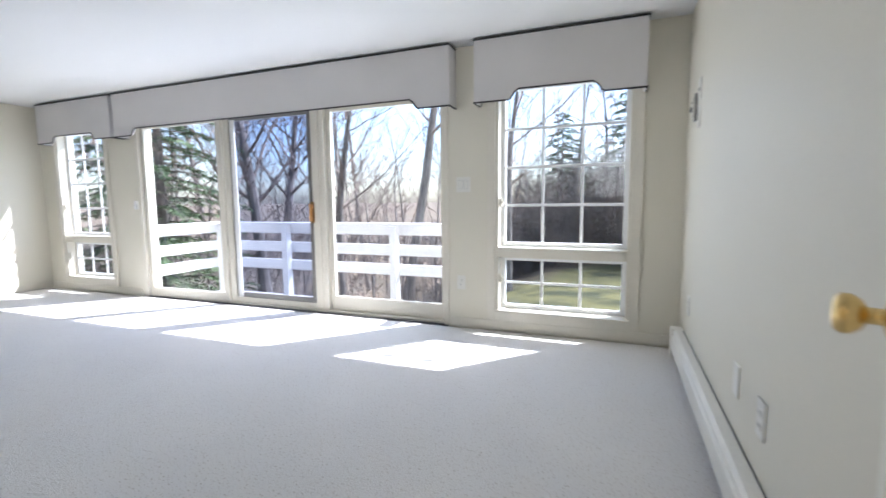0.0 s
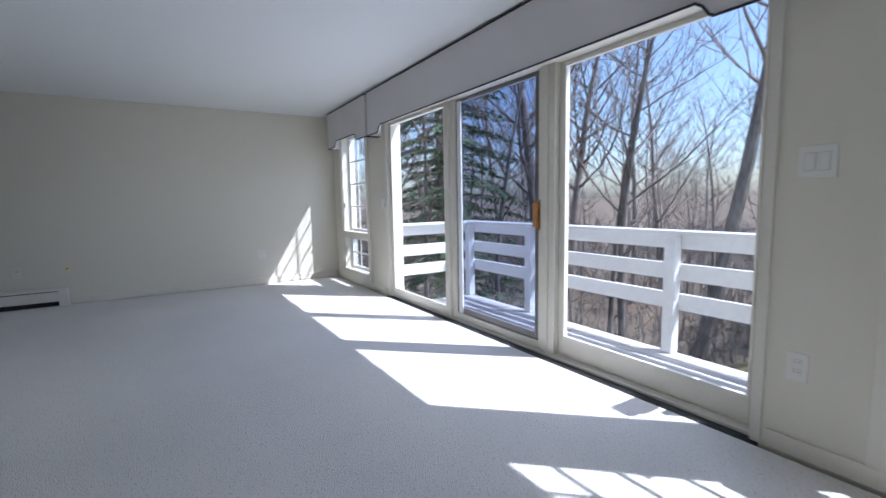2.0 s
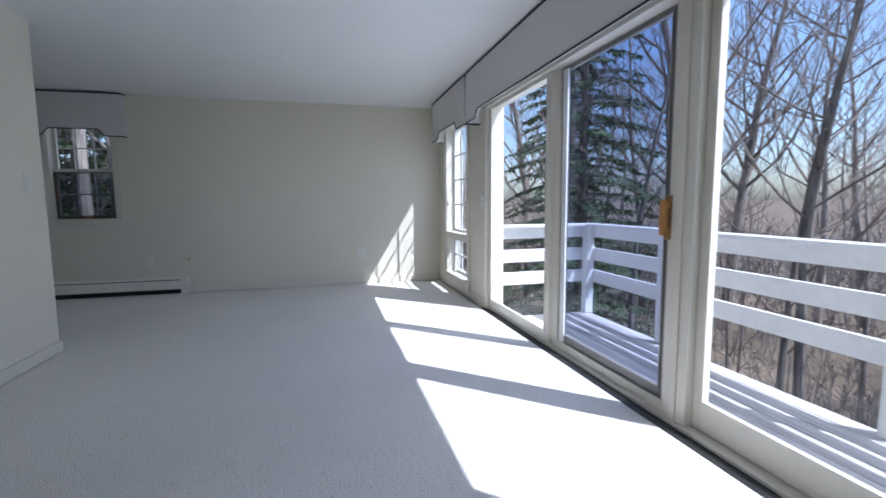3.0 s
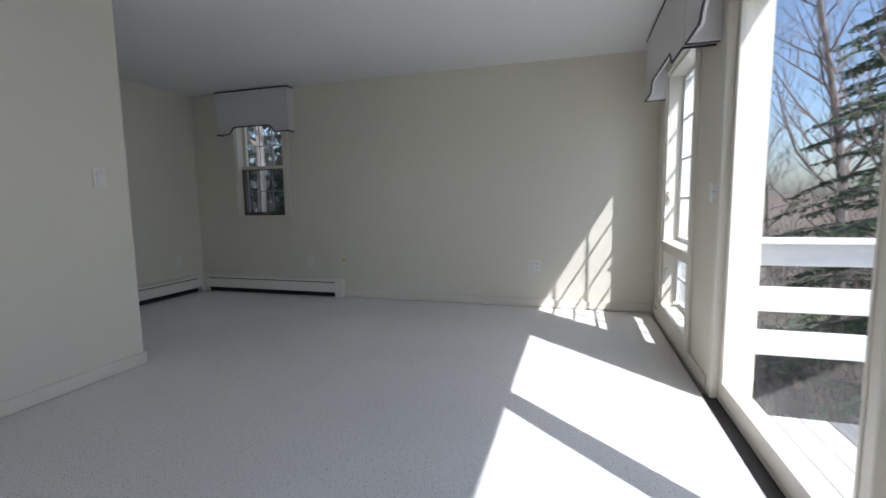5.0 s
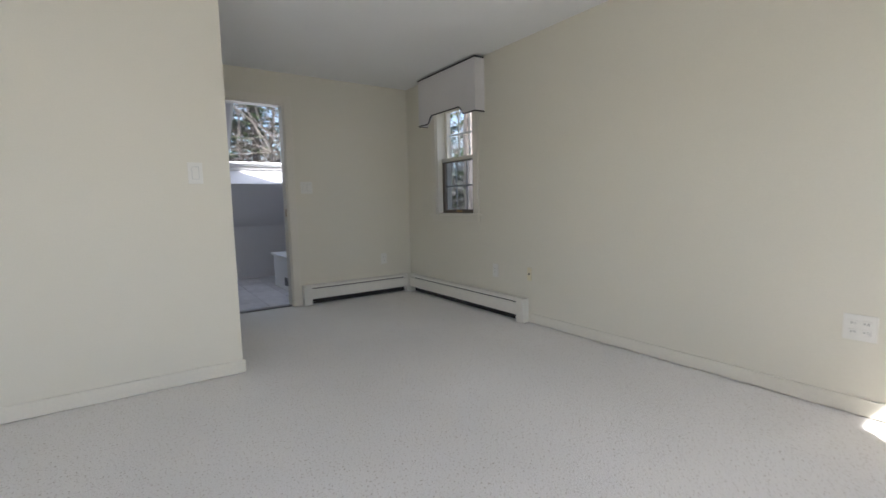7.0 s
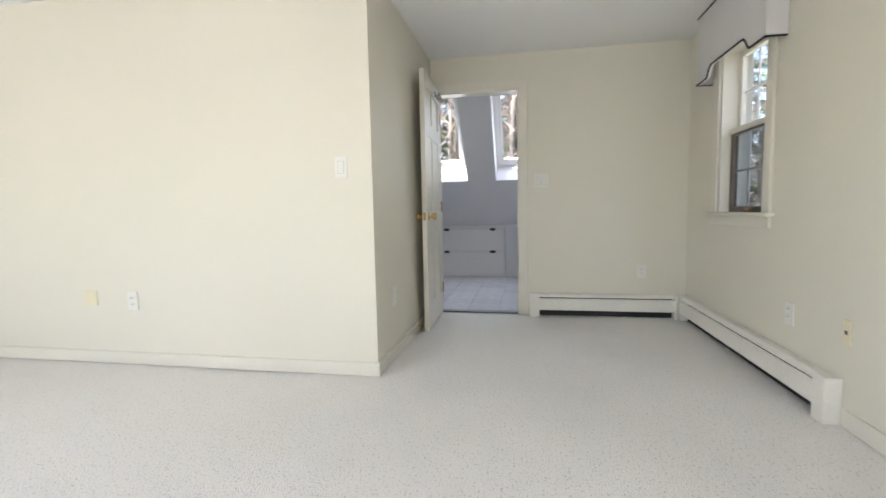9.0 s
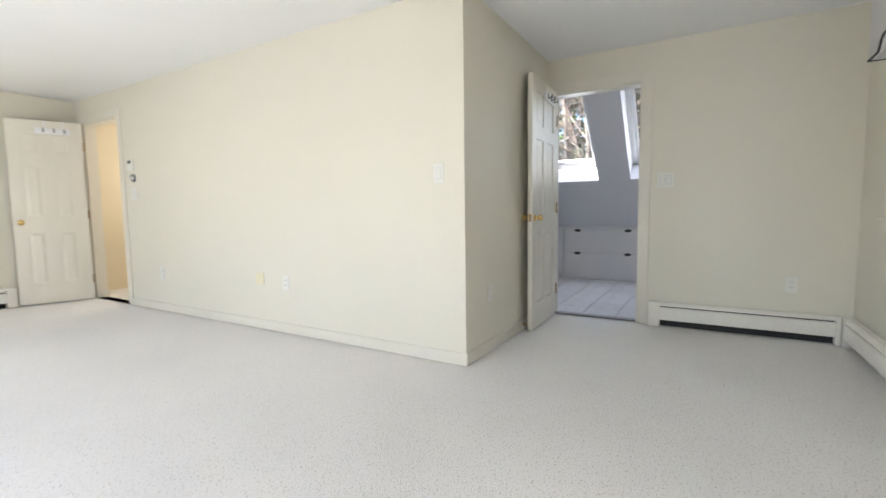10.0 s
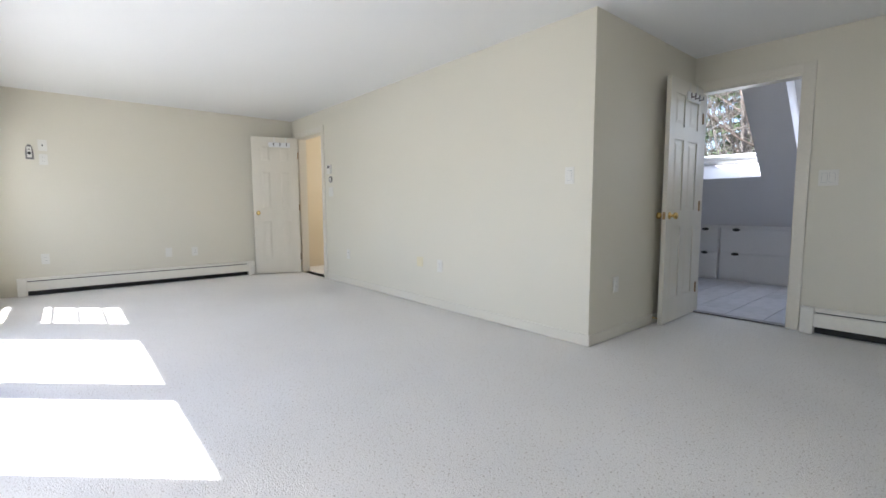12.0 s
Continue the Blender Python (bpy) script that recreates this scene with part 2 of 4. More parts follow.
# ---- the room ----
W, E, S, N, P, PX, H = -6.395, 1.03, 0.035, 5.14, 1.70, -4.20, 2.325
NT = 0.2
structure("floor", boxes((W - 0.2, E + 0.5, -0.02, N - 0.036, -0.12, 0.0)), CARPET, "cream cut-pile carpet with fine tan flecks")
structure("ceiling", boxes((W - 0.2, E + 0.5, S - 0.12, N + NT, H, H + 0.1)), CEIL, "plain white painted ceiling")
wall_n = structure("wall_north", wall_mesh("x", N, N + NT, W - 0.2, E + 0.2, -0.12, H, [(-6.08, -5.13, 0.15, 2.03), (-4.6, -0.75, 0.0, 2.03), (-0.345, 0.7, 0.15, 2.03)]), WALL, "cream window wall")
structure("wall_west", wall_mesh("y", W - 0.2, W, S - 0.12, N, -0.12, H, [(0.63, 1.28, 0.915, 2.02)]), WALL, "cream end wall")
structure("wall_south", wall_mesh("x", S - 0.12, S, W, PX, -0.12, H, [(-5.0, -4.245, 0.0, 2.03)]), WALL, "cream alcove wall with a doorway")
structure("wall_alcove_side", wall_mesh("y", PX, PX + 0.12, S - 0.12, P - 0.12, -0.12, H), WALL, "cream side wall of the alcove")
structure("wall_partition", wall_mesh("x", P - 0.12, P, PX, E + 0.4, -0.12, H, [(-0.03, 0.8, 0.0, 2.05)]), WALL, "long cream partition wall")
structure("wall_east", wall_mesh("y", E, E + 0.2, P, N, -0.12, H), WALL, "plain cream wall")
# hall behind the doorway
structure("hall_wall_east", boxes((1.3, 1.4, -0.02, P - 0.12, 0, H)), HALLWALL, "tan hall wall")
structure("hall_wall_west", boxes((-0.35, -0.25, -0.02, P - 0.12, 0, H)), HALLWALL, "tan hall wall")
structure("hall_wall_south", boxes((-0.25, 1.3, -0.06, -0.02, 0, H)), HALLWALL, "tan hall wall")


def skirting(name, x0, x1, y0, y1):
    """Base board with a rounded top."""
    bm = boxes((x0, x1, y0, y1, 0.005, 0.085), bevel=0.005)
    return structure(name, bm, TRIM, "cream painted base board")


skirting("baseboard_1", W, W + 0.014, 2.0, N)
skirting("baseboard_2", PX - 0.014, -0.105, P, P + 0.014)
skirting("baseboard_3", PX - 0.014, PX, S, P)
skirting("baseboard_4", W + 0.014, -4.66, N - 0.014, N)
skirting("baseboard_5", -0.73, E - 0.001, N - 0.014, N)


def casement(name, x0, x1, label):
    """A tall divided window over a low awning window, in a deep painted frame."""
    w = tagged(new(name), label, kind="structure")
    g = N + 0.125
    part("jamb", boxes((x0, x0 + 0.03, N, g + 0.06, 0.15, 2.03), (x1 - 0.03, x1, N, g + 0.06, 0.15, 2.03), (x0 + 0.03, x1 - 0.03, N, g + 0.06, 2.0, 2.03)), TRIM, w)
    c = 0.06
    part("casing", boxes((x0 - c, x0 + 0.008, N - 0.018, N - 0.001, 0.085, 2.1), (x1 - 0.008, x1 + c, N - 0.018, N - 0.001, 0.085, 2.1), (x0 + 0.008, x1 - 0.008, N - 0.018, N - 0.001, 2.02, 2.1), (x0 + 0.008, x1 - 0.008, N - 0.018, N - 0.001, 0.085, 0.15), bevel=0.004), TRIM, w)
    part("window_sill", boxes((x0 + 0.001, x1 - 0.001, N - 0.026, g + 0.06, 0.15, 0.172), bevel=0.006), TRIM, w)
    part("mid_rail", boxes((x0 + 0.03, x1 - 0.03, N - 0.004, g + 0.06, 0.615, 0.7), (x0 + 0.03, x1 - 0.03, N - 0.02, N - 0.004, 0.68, 0.7), bevel=0.005), TRIM, w)
    for z0, z1, rows in ((0.7, 2.0, 4), (0.172, 0.615, 2)):
        f, a, b = 0.034, x0 + 0.03, x1 - 0.03
        sash = part("sash", boxes((a, a + f, g - 0.02, g + 0.025, z0, z1), (b - f, b, g - 0.02, g + 0.025, z0, z1), (a + f, b - f, g - 0.02, g + 0.025, z1 - f, z1), (a + f, b - f, g - 0.02, g + 0.025, z0, z0 + f), bevel=0.004), WHITE, w, "white sash")
        a, b, lo, hi = a + f, b - f, z0 + f, z1 - f
        p = part("pane", boxes((a, b, g, g + 0.004, lo, hi)), GLASS if rows == 4 else INSECT, sash, "clear glass")
        p.visible_shadow = False
        for i in (1, 2):
            x = a + (b - a) * i / 3
            part("muntin", boxes((x - 0.011, x + 0.011, g - 0.012, g - 0.001, lo, hi), bevel=0.003), WHITE, sash)
        for i in range(1, rows):
            z = lo + (hi - lo) * i / rows
            part("muntin", boxes((a, b, g - 0.014, g - 0.003, z - 0.011, z + 0.011), bevel=0.003), WHITE, sash)
    part("crank", boxes((x0 + 0.10, x0 + 0.16, g - 0.05, g - 0.02, 0.186, 0.206), (x0 + 0.12, x0 + 0.2, g - 0.055, g - 0.045, 0.2, 0.21), bevel=0.004), PLASTIC, w, "white crank handle")
    for z in (1.03, 0.4):
        part("latch", boxes((x0 + 0.03, x0 + 0.055, N + 0.02, N + 0.045, z, z + 0.07), (x0 + 0.05, x0 + 0.07, N + 0.01, N + 0.03, z + 0.03, z + 0.05), bevel=0.004), TRIM, w, "sash lock lever")
    return w


casement("window_1", -6.08, -5.13, "tall white-muntined window over a low awning window")
casement("window_2", -0.345, 0.7, "tall white-muntined window over a low awning window")


def slider():
    """Three-panel glass door: fixed, sliding behind a screen, fixed."""
    d = tagged(new("door_1"), "wide three-panel sliding glass door in cream frames", kind="structure")
    F = N + 0.06
    y0, y1 = N + 0.0, F + 0.1
    part("head_frame", boxes((-4.6, -0.75, y0 - 0.004, y1, 1.97, 2.03), bevel=0.004), TRIM, d)
    part("side_frame", boxes((-4.6, -4.55, y0 - 0.01, y1, 0.005, 1.97), bevel=0.004), TRIM, d)
    part("side_frame", boxes((-0.795, -0.75, y0 - 0.01, y1, 0.005, 1.97), bevel=0.004), TRIM, d)
    part("post", boxes((-2.19, -2.04, F - 0.012, y1 - 0.02, 0.0, 1.97), (-2.135, -2.095, F - 0.022, F - 0.012, 0.0, 1.97), bevel=0.005), TRIM, d)
    part("threshold", boxes((-4.55, -0.795, N + 0.026, y1 + 0.03, -0.03, 0.02), bevel=0.004), TRIM, d, "cream door sill")
    part("sill_cover", boxes((-4.55, -3.32, F + 0.018, F + 0.069, 0.021, 0.045), bevel=0.004), TRIM, d)
    part("track", boxes((-4.61, -0.76, N - 0.034, N + 0.024, -0.05, 0.004)), TRACK, d, "black gap at the carpet edge")

    def panel(x0, x1, y, stile, bottom, top, frame_mat, pane_mat, label):
        f = part("panel_frame", boxes((x0, x0 + stile, y, y + 0.045, 0.02, 1.97), (x1 - stile, x1, y, y + 0.045, 0.02, 1.97), (x0 + stile, x1 - stile, y, y + 0.045, 0.02, bottom), (x0 + stile, x1 - stile, y, y + 0.045, top, 1.97), bevel=0.005), frame_mat, d, label)
        part("bead", boxes((x0 + stile, x0 + stile + 0.012, y - 0.004, y + 0.02, bottom, top), (x1 - stile - 0.012, x1 - stile, y - 0.004, y + 0.02, bottom, top), (x0 + stile + 0.012, x1 - stile - 0.012, y - 0.004, y + 0.02, bottom, bottom + 0.012), (x0 + stile + 0.012, x1 - stile - 0.012, y - 0.004, y + 0.02, top - 0.012, top)), frame_mat, f)
        p = part("pane", boxes((x0 + stile, x1 - stile, y + 0.022, y + 0.026, bottom, top)), pane_mat, f, "clear glass")
        p.visible_shadow = False

    panel(-4.55, -3.325, N + 0.03, 0.05, 0.1, 1.95, TRIM, GLASS, "cream fixed panel")
    panel(-3.29, -2.18, F + 0.02, 0.06, 0.115, 1.95, GREYMETAL, SCREEN, "grey framed sliding panel")
    part("stile_cover", boxes((-3.32, -3.25, F + 0.0, F + 0.018, 0.02, 1.97), bevel=0.004), TRIM, d)
    part("stile_cover", boxes((-3.23, -3.17, F + 0.008, F + 0.019, 0.02, 1.95), bevel=0.003), WHITE, d)
    part("kick_cover", boxes((-3.25, -2.19, F + 0.0, F + 0.016, 0.02, 0.075), bevel=0.004), TRIM, d)
    panel(-2.04, -0.795, F + 0.03, 0.045, 0.15, 1.95, TRIM, GLASS, "cream fixed panel")
    h = part("handle", boxes((-2.205, -2.175, F - 0.055, F - 0.03, 0.9, 1.07), (-2.205, -2.177, F - 0.032, F + 0.01, 0.91, 0.94), (-2.205, -2.177, F - 0.032, F + 0.01, 1.03, 1.06), bevel=0.006), OAK, d, "oak pull handle")
    part("back_plate", boxes((-2.215, -2.17, F - 0.016, F - 0.011, 0.88, 1.09), bevel=0.002), HINGE, h)


slider()


def hung_window():
    """Double-hung window in the end wall."""
    w = tagged(new("window_3"), "small double-hung window with bronze sashes", kind="structure")
    y0, y1, z0, z1 = 0.63, 1.28, 0.915, 2.02
    x = W - 0.1
    c = 0.07
    part("casing", boxes((W + 0.001, W + 0.018, y0 - c, y0 + 0.008, z0, z1 + c), (W + 0.001, W + 0.018, y1 - 0.008, y1 + c, z0, z1 + c), (W + 0.001, W + 0.018, y0 + 0.008, y1 - 0.008, z1 - 0.008, z1 + c), bevel=0.004), TRIM, w)
    part("window_sill", boxes((W - 0.16, W + 0.045, y0 - 0.1, y1 + 0.1, z0 - 0.022, z0), bevel=0.006), TRIM, w)
    part("apron", boxes((W + 0.001, W + 0.016, y0 - 0.07, y1 + 0.07, z0 - 0.085, z0 - 0.022), bevel=0.004), TRIM, w)
    part("jamb", boxes((W - 0.16, W - 0.001, y0, y0 + 0.02, z0, z1), (W - 0.16, W - 0.001, y1 - 0.02, y1, z0, z1), (W - 0.16, W - 0.001, y0 + 0.02, y1 - 0.02, z1 - 0.02, z1)), TRIM, w)
    for lo, hi, xs in ((z0, 1.475, x), (1.445, z1 - 0.02, x - 0.04)):
        a, b, f = y0 + 0.02, y1 - 0.02, 0.038
        s = part("sash", boxes((xs, xs + 0.035, a, a + f, lo, hi), (xs, xs + 0.035, b - f, b, lo, hi), (xs, xs + 0.035, a + f, b - f, lo, lo + f), (xs, xs + 0.035, a + f, b - f, hi - f, hi), bevel=0.004), TRIM if lo > 1 else BRONZE, w)
        p = part("pane", boxes((xs + 0.014, xs + 0.018, a + f, b - f, lo + f, hi - f)), GLASS if lo > 1 else SHADED, s, "clear glass")
        p.visible_shadow = False
        for i in (1, 2):
            y = a + f + (b - a - 2 * f) * i / 3
            part("muntin", boxes((xs + 0.004, xs + 0.012, y - 0.008, y + 0.008, lo + f, hi - f)), WHITE, s)
        part("muntin", boxes((xs + 0.003, xs + 0.011, a + f, b - f, (lo + hi) / 2 - 0.008, (lo + hi) / 2 + 0.008)), WHITE, s)
    part("meeting_rail", boxes((x - 0.006, x + 0.045, y0 + 0.02, y1 - 0.02, 1.45, 1.485), bevel=0.005), TRIM, w)
    part("sash_lock", boxes((x + 0.03, x + 0.06, 0.93, 0.99, z0 + 0.012, z0 + 0.03), bevel=0.005), HINGE, w)


hung_window()


# ---- valances ----
def valance(m, w, h, label, dl=0.27, rise=0.075, depth=0.165):
    """Upholstered box valance with a notched lower edge and black piping; x along the wall, y out from it."""
    v = thing("valance", m, label, "valance", "window valances")
    k = 0.08
    outline = [(0, h), (0, 0), (dl, 0), (dl + 0.02, 0.012), (dl + k * 0.6, rise * 0.7), (dl + k, rise), (w - dl - k, rise), (w - dl - k * 0.6, rise * 0.7), (w - dl - 0.02, 0.012), (w - dl, 0), (w, 0), (w, h)]
    part("front_board", prism(bmesh.new(), outline, pose(0, depth - 0.02, 0), 0.02), FABRIC, v)
    part("side_board", boxes((0, 0.02, 0.002, depth - 0.02, 0, h)), FABRIC, v)
    part("side_board", boxes((w - 0.02, w, 0.002, depth - 0.02, 0, h)), FABRIC, v)
    part("top_board", boxes((0.02, w - 0.02, 0.002, depth - 0.02, h - 0.02, h)), FABRIC, v)

    def piping(points):
        bm = bmesh.new()
        for a, b in zip(points, points[1:]):
            a, b = Vector(a), Vector(b)
            d = b - a
            m2 = Matrix.Translation((a + b) / 2) @ d.to_track_quat("Z", "Y").to_matrix().to_4x4()
            bmesh.ops.create_cone(bm, cap_ends=True, segments=8, radius1=0.0065, radius2=0.0065, depth=d.length + 0.006, matrix=m2)
        return bm

    low = [(0, 0.01, 0)] + [(x, depth, z) for x, z in outline[1:-1]] + [(w, 0.01, 0)]
    part("lower_piping", piping(low), PIPING, v, "black piping")
    part("upper_piping", piping([(0, 0.01, h), (0, depth, h), (w, depth, h), (w, 0.01, h)]), PIPING, v, "black piping")
    return v


VZ = 1.838
valance(pose(0.76, N, VZ, 0, 0, 180), 1.23, 0.468, "taupe box valance with black piping above the tall window")
valance(pose(-0.675, N, VZ, 0, 0, 180), 4.01, 0.468, "long taupe box valance with black piping above the sliding door")
valance(pose(-4.75, N, VZ, 0, 0, 180), 1.355, 0.468, "taupe box valance with black piping near the room's corner")
valance(pose(W, 1.44, VZ, 0, 0, -90), 0.955, 0.468, "small taupe box valance above the double-hung window", dl=0.17, depth=0.11)


# ---- base board heaters ----
def heater(m, w, label, caps=(True, True)):
    """Hot-water base board heater: x along the wall, y out from it."""
    h = thing("baseboard_heater", m, label, "heater", "baseboard heaters")
    c0 = 0.085 if caps[0] else 0.03
    c1 = w - (0.085 if caps[1] else 0.03)
    # Plate and tube are near black: the shade inside the heater is painted on.
    part("back_plate", boxes((0.01, w - 0.01, 0.001, 0.008, 0.0, 0.2)), GAP_SHADE, h, "back plate coloured near black for the shade in the gap")
    prof = [(0.066, 0.06), (0.07, 0.064), (0.07, 0.158), (0.062, 0.166), (0.058, 0.166), (0.058, 0.06)]
    bm = bmesh.new()
    prism(bm, [(y, z) for y, z in prof], Matrix(((0, 1, 0, 0.0), (1, 0, 0, 0), (0, 0, 1, 0), (0, 0, 0, 1))) @ Matrix.Translation((0, c0, 0)), c1 - c0)
    part("front_cover", bm, HEATER, h)
    bm = bmesh.new()
    prism(bm, [(0.008, 0.205), (0.05, 0.205), (0.064, 0.192), (0.066, 0.176), (0.06, 0.176), (0.05, 0.196), (0.008, 0.196)], Matrix(((0, 1, 0, 0.0), (1, 0, 0, 0), (0, 0, 1, 0), (0, 0, 0, 1))) @ Matrix.Translation((0, c0, 0)), c1 - c0)
    part("top_damper", bm, HEATER, h)
    part("fin_tube", boxes((c0, c1, 0.012, 0.05, 0.075, 0.125)), GAP_SHADE, h, "finned tube coloured near black for the shade behind the cover")
    for a, b in ((0, c0), (c1, w)):
        part("end_cap", boxes((a, b, 0.001, 0.074, 0.0, 0.207), bevel=0.006), HEATER, h)
    return h


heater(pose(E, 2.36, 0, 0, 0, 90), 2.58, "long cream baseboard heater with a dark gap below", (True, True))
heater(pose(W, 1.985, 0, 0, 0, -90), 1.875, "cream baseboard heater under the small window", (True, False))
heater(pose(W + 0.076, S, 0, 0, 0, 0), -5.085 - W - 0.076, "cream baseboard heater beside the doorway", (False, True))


# ---- doors ----
def six_panel(name, m, w, label, h=2.035, flip=1):
    """Six-panel door leaf: hinge at x=0, the leaf along x, faces at y = 0 and 0.035."""
    d = tagged(new(name), label, kind="structure")
    d.matrix_basis = m
    t, z0 = 0.035, 0.012
    st, mid = 0.105, 0.1
    a, b = (w - mid) / 2, (w + mid) / 2
    rows = [(0.22, 0.82), (0.96, 1.55), (1.66, h - 0.115)]
    rails = [(z0, 0.22), (0.82, 0.96), (1.55, 1.66), (h - 0.115, h)]
    rs = [(0, st, 0, t, z0, h), (w - st, w, 0, t, z0, h)]
    rs += [(st, w - st, 0, t, lo, hi) for lo, hi in rails]
    rs += [(a, b, 0, t, lo, hi) for lo, hi in rows]
    part("leaf", boxes(*rs), DOOR, d)
    for x0, x1 in ((st, a), (b, w - st)):
        for lo, hi in rows:
            bm = boxes((x0, x1, 0.008, t - 0.008, lo, hi))
            for y, s in ((0.008, -1), (t - 0.008, 1)):
                o = [bm.verts.new((x, y, z)) for x, z in ((x0 + 0.022, lo + 0.022), (x1 - 0.022, lo + 0.022), (x1 - 0.022, hi - 0.022), (x0 + 0.022, hi - 0.022))]
                q = [bm.verts.new((x, y + s * 0.005, z)) for x, z in ((x0 + 0.05, lo + 0.05), (x1 - 0.05, lo + 0.05), (x1 - 0.05, hi - 0.05), (x0 + 0.05, hi - 0.05))]
                bm.faces.new(q)
                for i in range(4):
                    bm.faces.new((o[i], o[(i + 1) % 4], q[(i + 1) % 4], q[i]))
            part("panel", bm, DOOR, d)
    for s, y in ((-1, 0), (1, t)):
        r = Matrix.Translation((w - 0.065, y, 0.92)) @ pose(0, 0, 0, 90 if s < 0 else -90)
        part("knob", lathe(bmesh.new(), [(0.03, 0), (0.03, 0.006), (0.022, 0.011), (0.011, 0.014), (0.011, 0.03), (0.02, 0.035), (0.027, 0.045), (0.0275, 0.056), (0.022, 0.063), (0.008, 0.065)], r), BRASS, d, "polished brass knob")
    part("latch_plate", boxes((w, w + 0.002, 0.006, 0.029, 0.89, 0.95)), HINGE, d, "brass latch plate")
    for z in (0.25, 1.0, 1.78):
        bm = boxes((-0.003, 0.0, 0.002, 0.033, z - 0.045, z + 0.045))
        bmesh.ops.create_cone(bm, cap_ends=True, segments=10, radius1=0.007, radius2=0.007, depth=0.095, matrix=Matrix.Translation((-0.006, t / 2 + flip * (t / 2 + 0.004), z)))
        part("hinge", bm, HINGE, d, "aged brass hinge")
    return d


EAST_LEAF = pose(0.77, P + 0.03, 0, 0, 0, 70)
SOUTH_LEAF = pose(-4.245, S + 0.01, 0, 0, 0, 91.6)
six_panel("door_2", EAST_LEAF, 0.64, "cream six-panel door standing half open in front of the wall", h=2.035, flip=-1)
six_panel("door_3", SOUTH_LEAF, 0.71, "cream six-panel door standing open into the alcove", flip=1)


def door_rack(m, x, label, top=2.035):
    """Over-the-door hook rack: a white board on two straps with three hooks."""
    r = thing("over_door_rack", m @ Matrix.Translation((0, 0, top - 2.031)), label, "hook rack")
    for k in (x + 0.06, x + 0.22):
        part("strap", boxes((k - 0.012, k + 0.012, 0.036, 0.039, 1.93, 2.034), (k - 0.012, k + 0.012, -0.003, 0.039, 2.031, 2.034), (k - 0.012, k + 0.012, -0.003, -0.0005, 2.0, 2.034)), PLASTIC, r)
    part("board", boxes((x, x + 0.3, 0.039, 0.05, 1.885, 1.955), bevel=0.004), WHITE, r)
    for k in (x + 0.05, x + 0.14, x + 0.23):
        bm = boxes((k - 0.008, k + 0.008, 0.05, 0.056, 1.905, 1.95), (k - 0.006, k + 0.006, 0.056, 0.09, 1.908, 1.918), (k - 0.006, k + 0.006, 0.082, 0.09, 1.918, 1.94), bevel=0.002)
        part("hook", bm, GREYMETAL, r, "grey metal hook")


door_rack(EAST_LEAF, 0.1, "white over-the-door hook rack on the open door")
door_rack(SOUTH_LEAF, 0.1, "white over-the-door hook rack on the alcove door")

# door casings
cas = 0.07
structure("trim_south_door", boxes((-5.0 - cas, -4.992, S, S + 0.018, 0, 2.03 + cas), (-4.253, -4.202, S, S + 0.01, 0, 2.03 + cas), (-4.992, -4.253, S, S + 0.018, 2.022, 2.03 + cas), bevel=0.004), TRIM, "cream door casing")
structure("trim_south_jamb", boxes((-5.0, -4.98, S - 0.12, S - 0.001, 0, 2.01), (-4.265, -4.245, S - 0.12, S - 0.001, 0, 2.01), (-5.0, -4.245, S - 0.12, S - 0.001, 2.01, 2.03)), TRIM, "cream door jamb")
structure("trim_south_strike", boxes((-4.98, -4.978, S - 0.06, S - 0.03, 0.92, 1.0)), HINGE, "brass strike plate")
structure("trim_south_threshold", boxes((-4.98, -4.265, S - 0.1, S - 0.02, 0.0, 0.012), bevel=0.004), GREYMETAL, "metal carpet strip")
structure("trim_east_door", boxes((-0.03 - cas, -0.022, P, P + 0.018, 0, 2.05 + cas), (0.792, 0.8 + cas, P, P + 0.018, 0, 2.05 + cas), (-0.022, 0.792, P, P + 0.018, 2.042, 2.05 + cas), bevel=0.004), TRIM, "cream door casing")
structure("trim_east_jamb", boxes((-0.03, -0.01, P - 0.12, P - 0.001, 0, 2.03), (0.78, 0.8, P - 0.12, P - 0.001, 0, 2.03), (-0.03, 0.8, P - 0.12, P - 0.001, 2.03, 2.05)), TRIM, "cream door jamb")


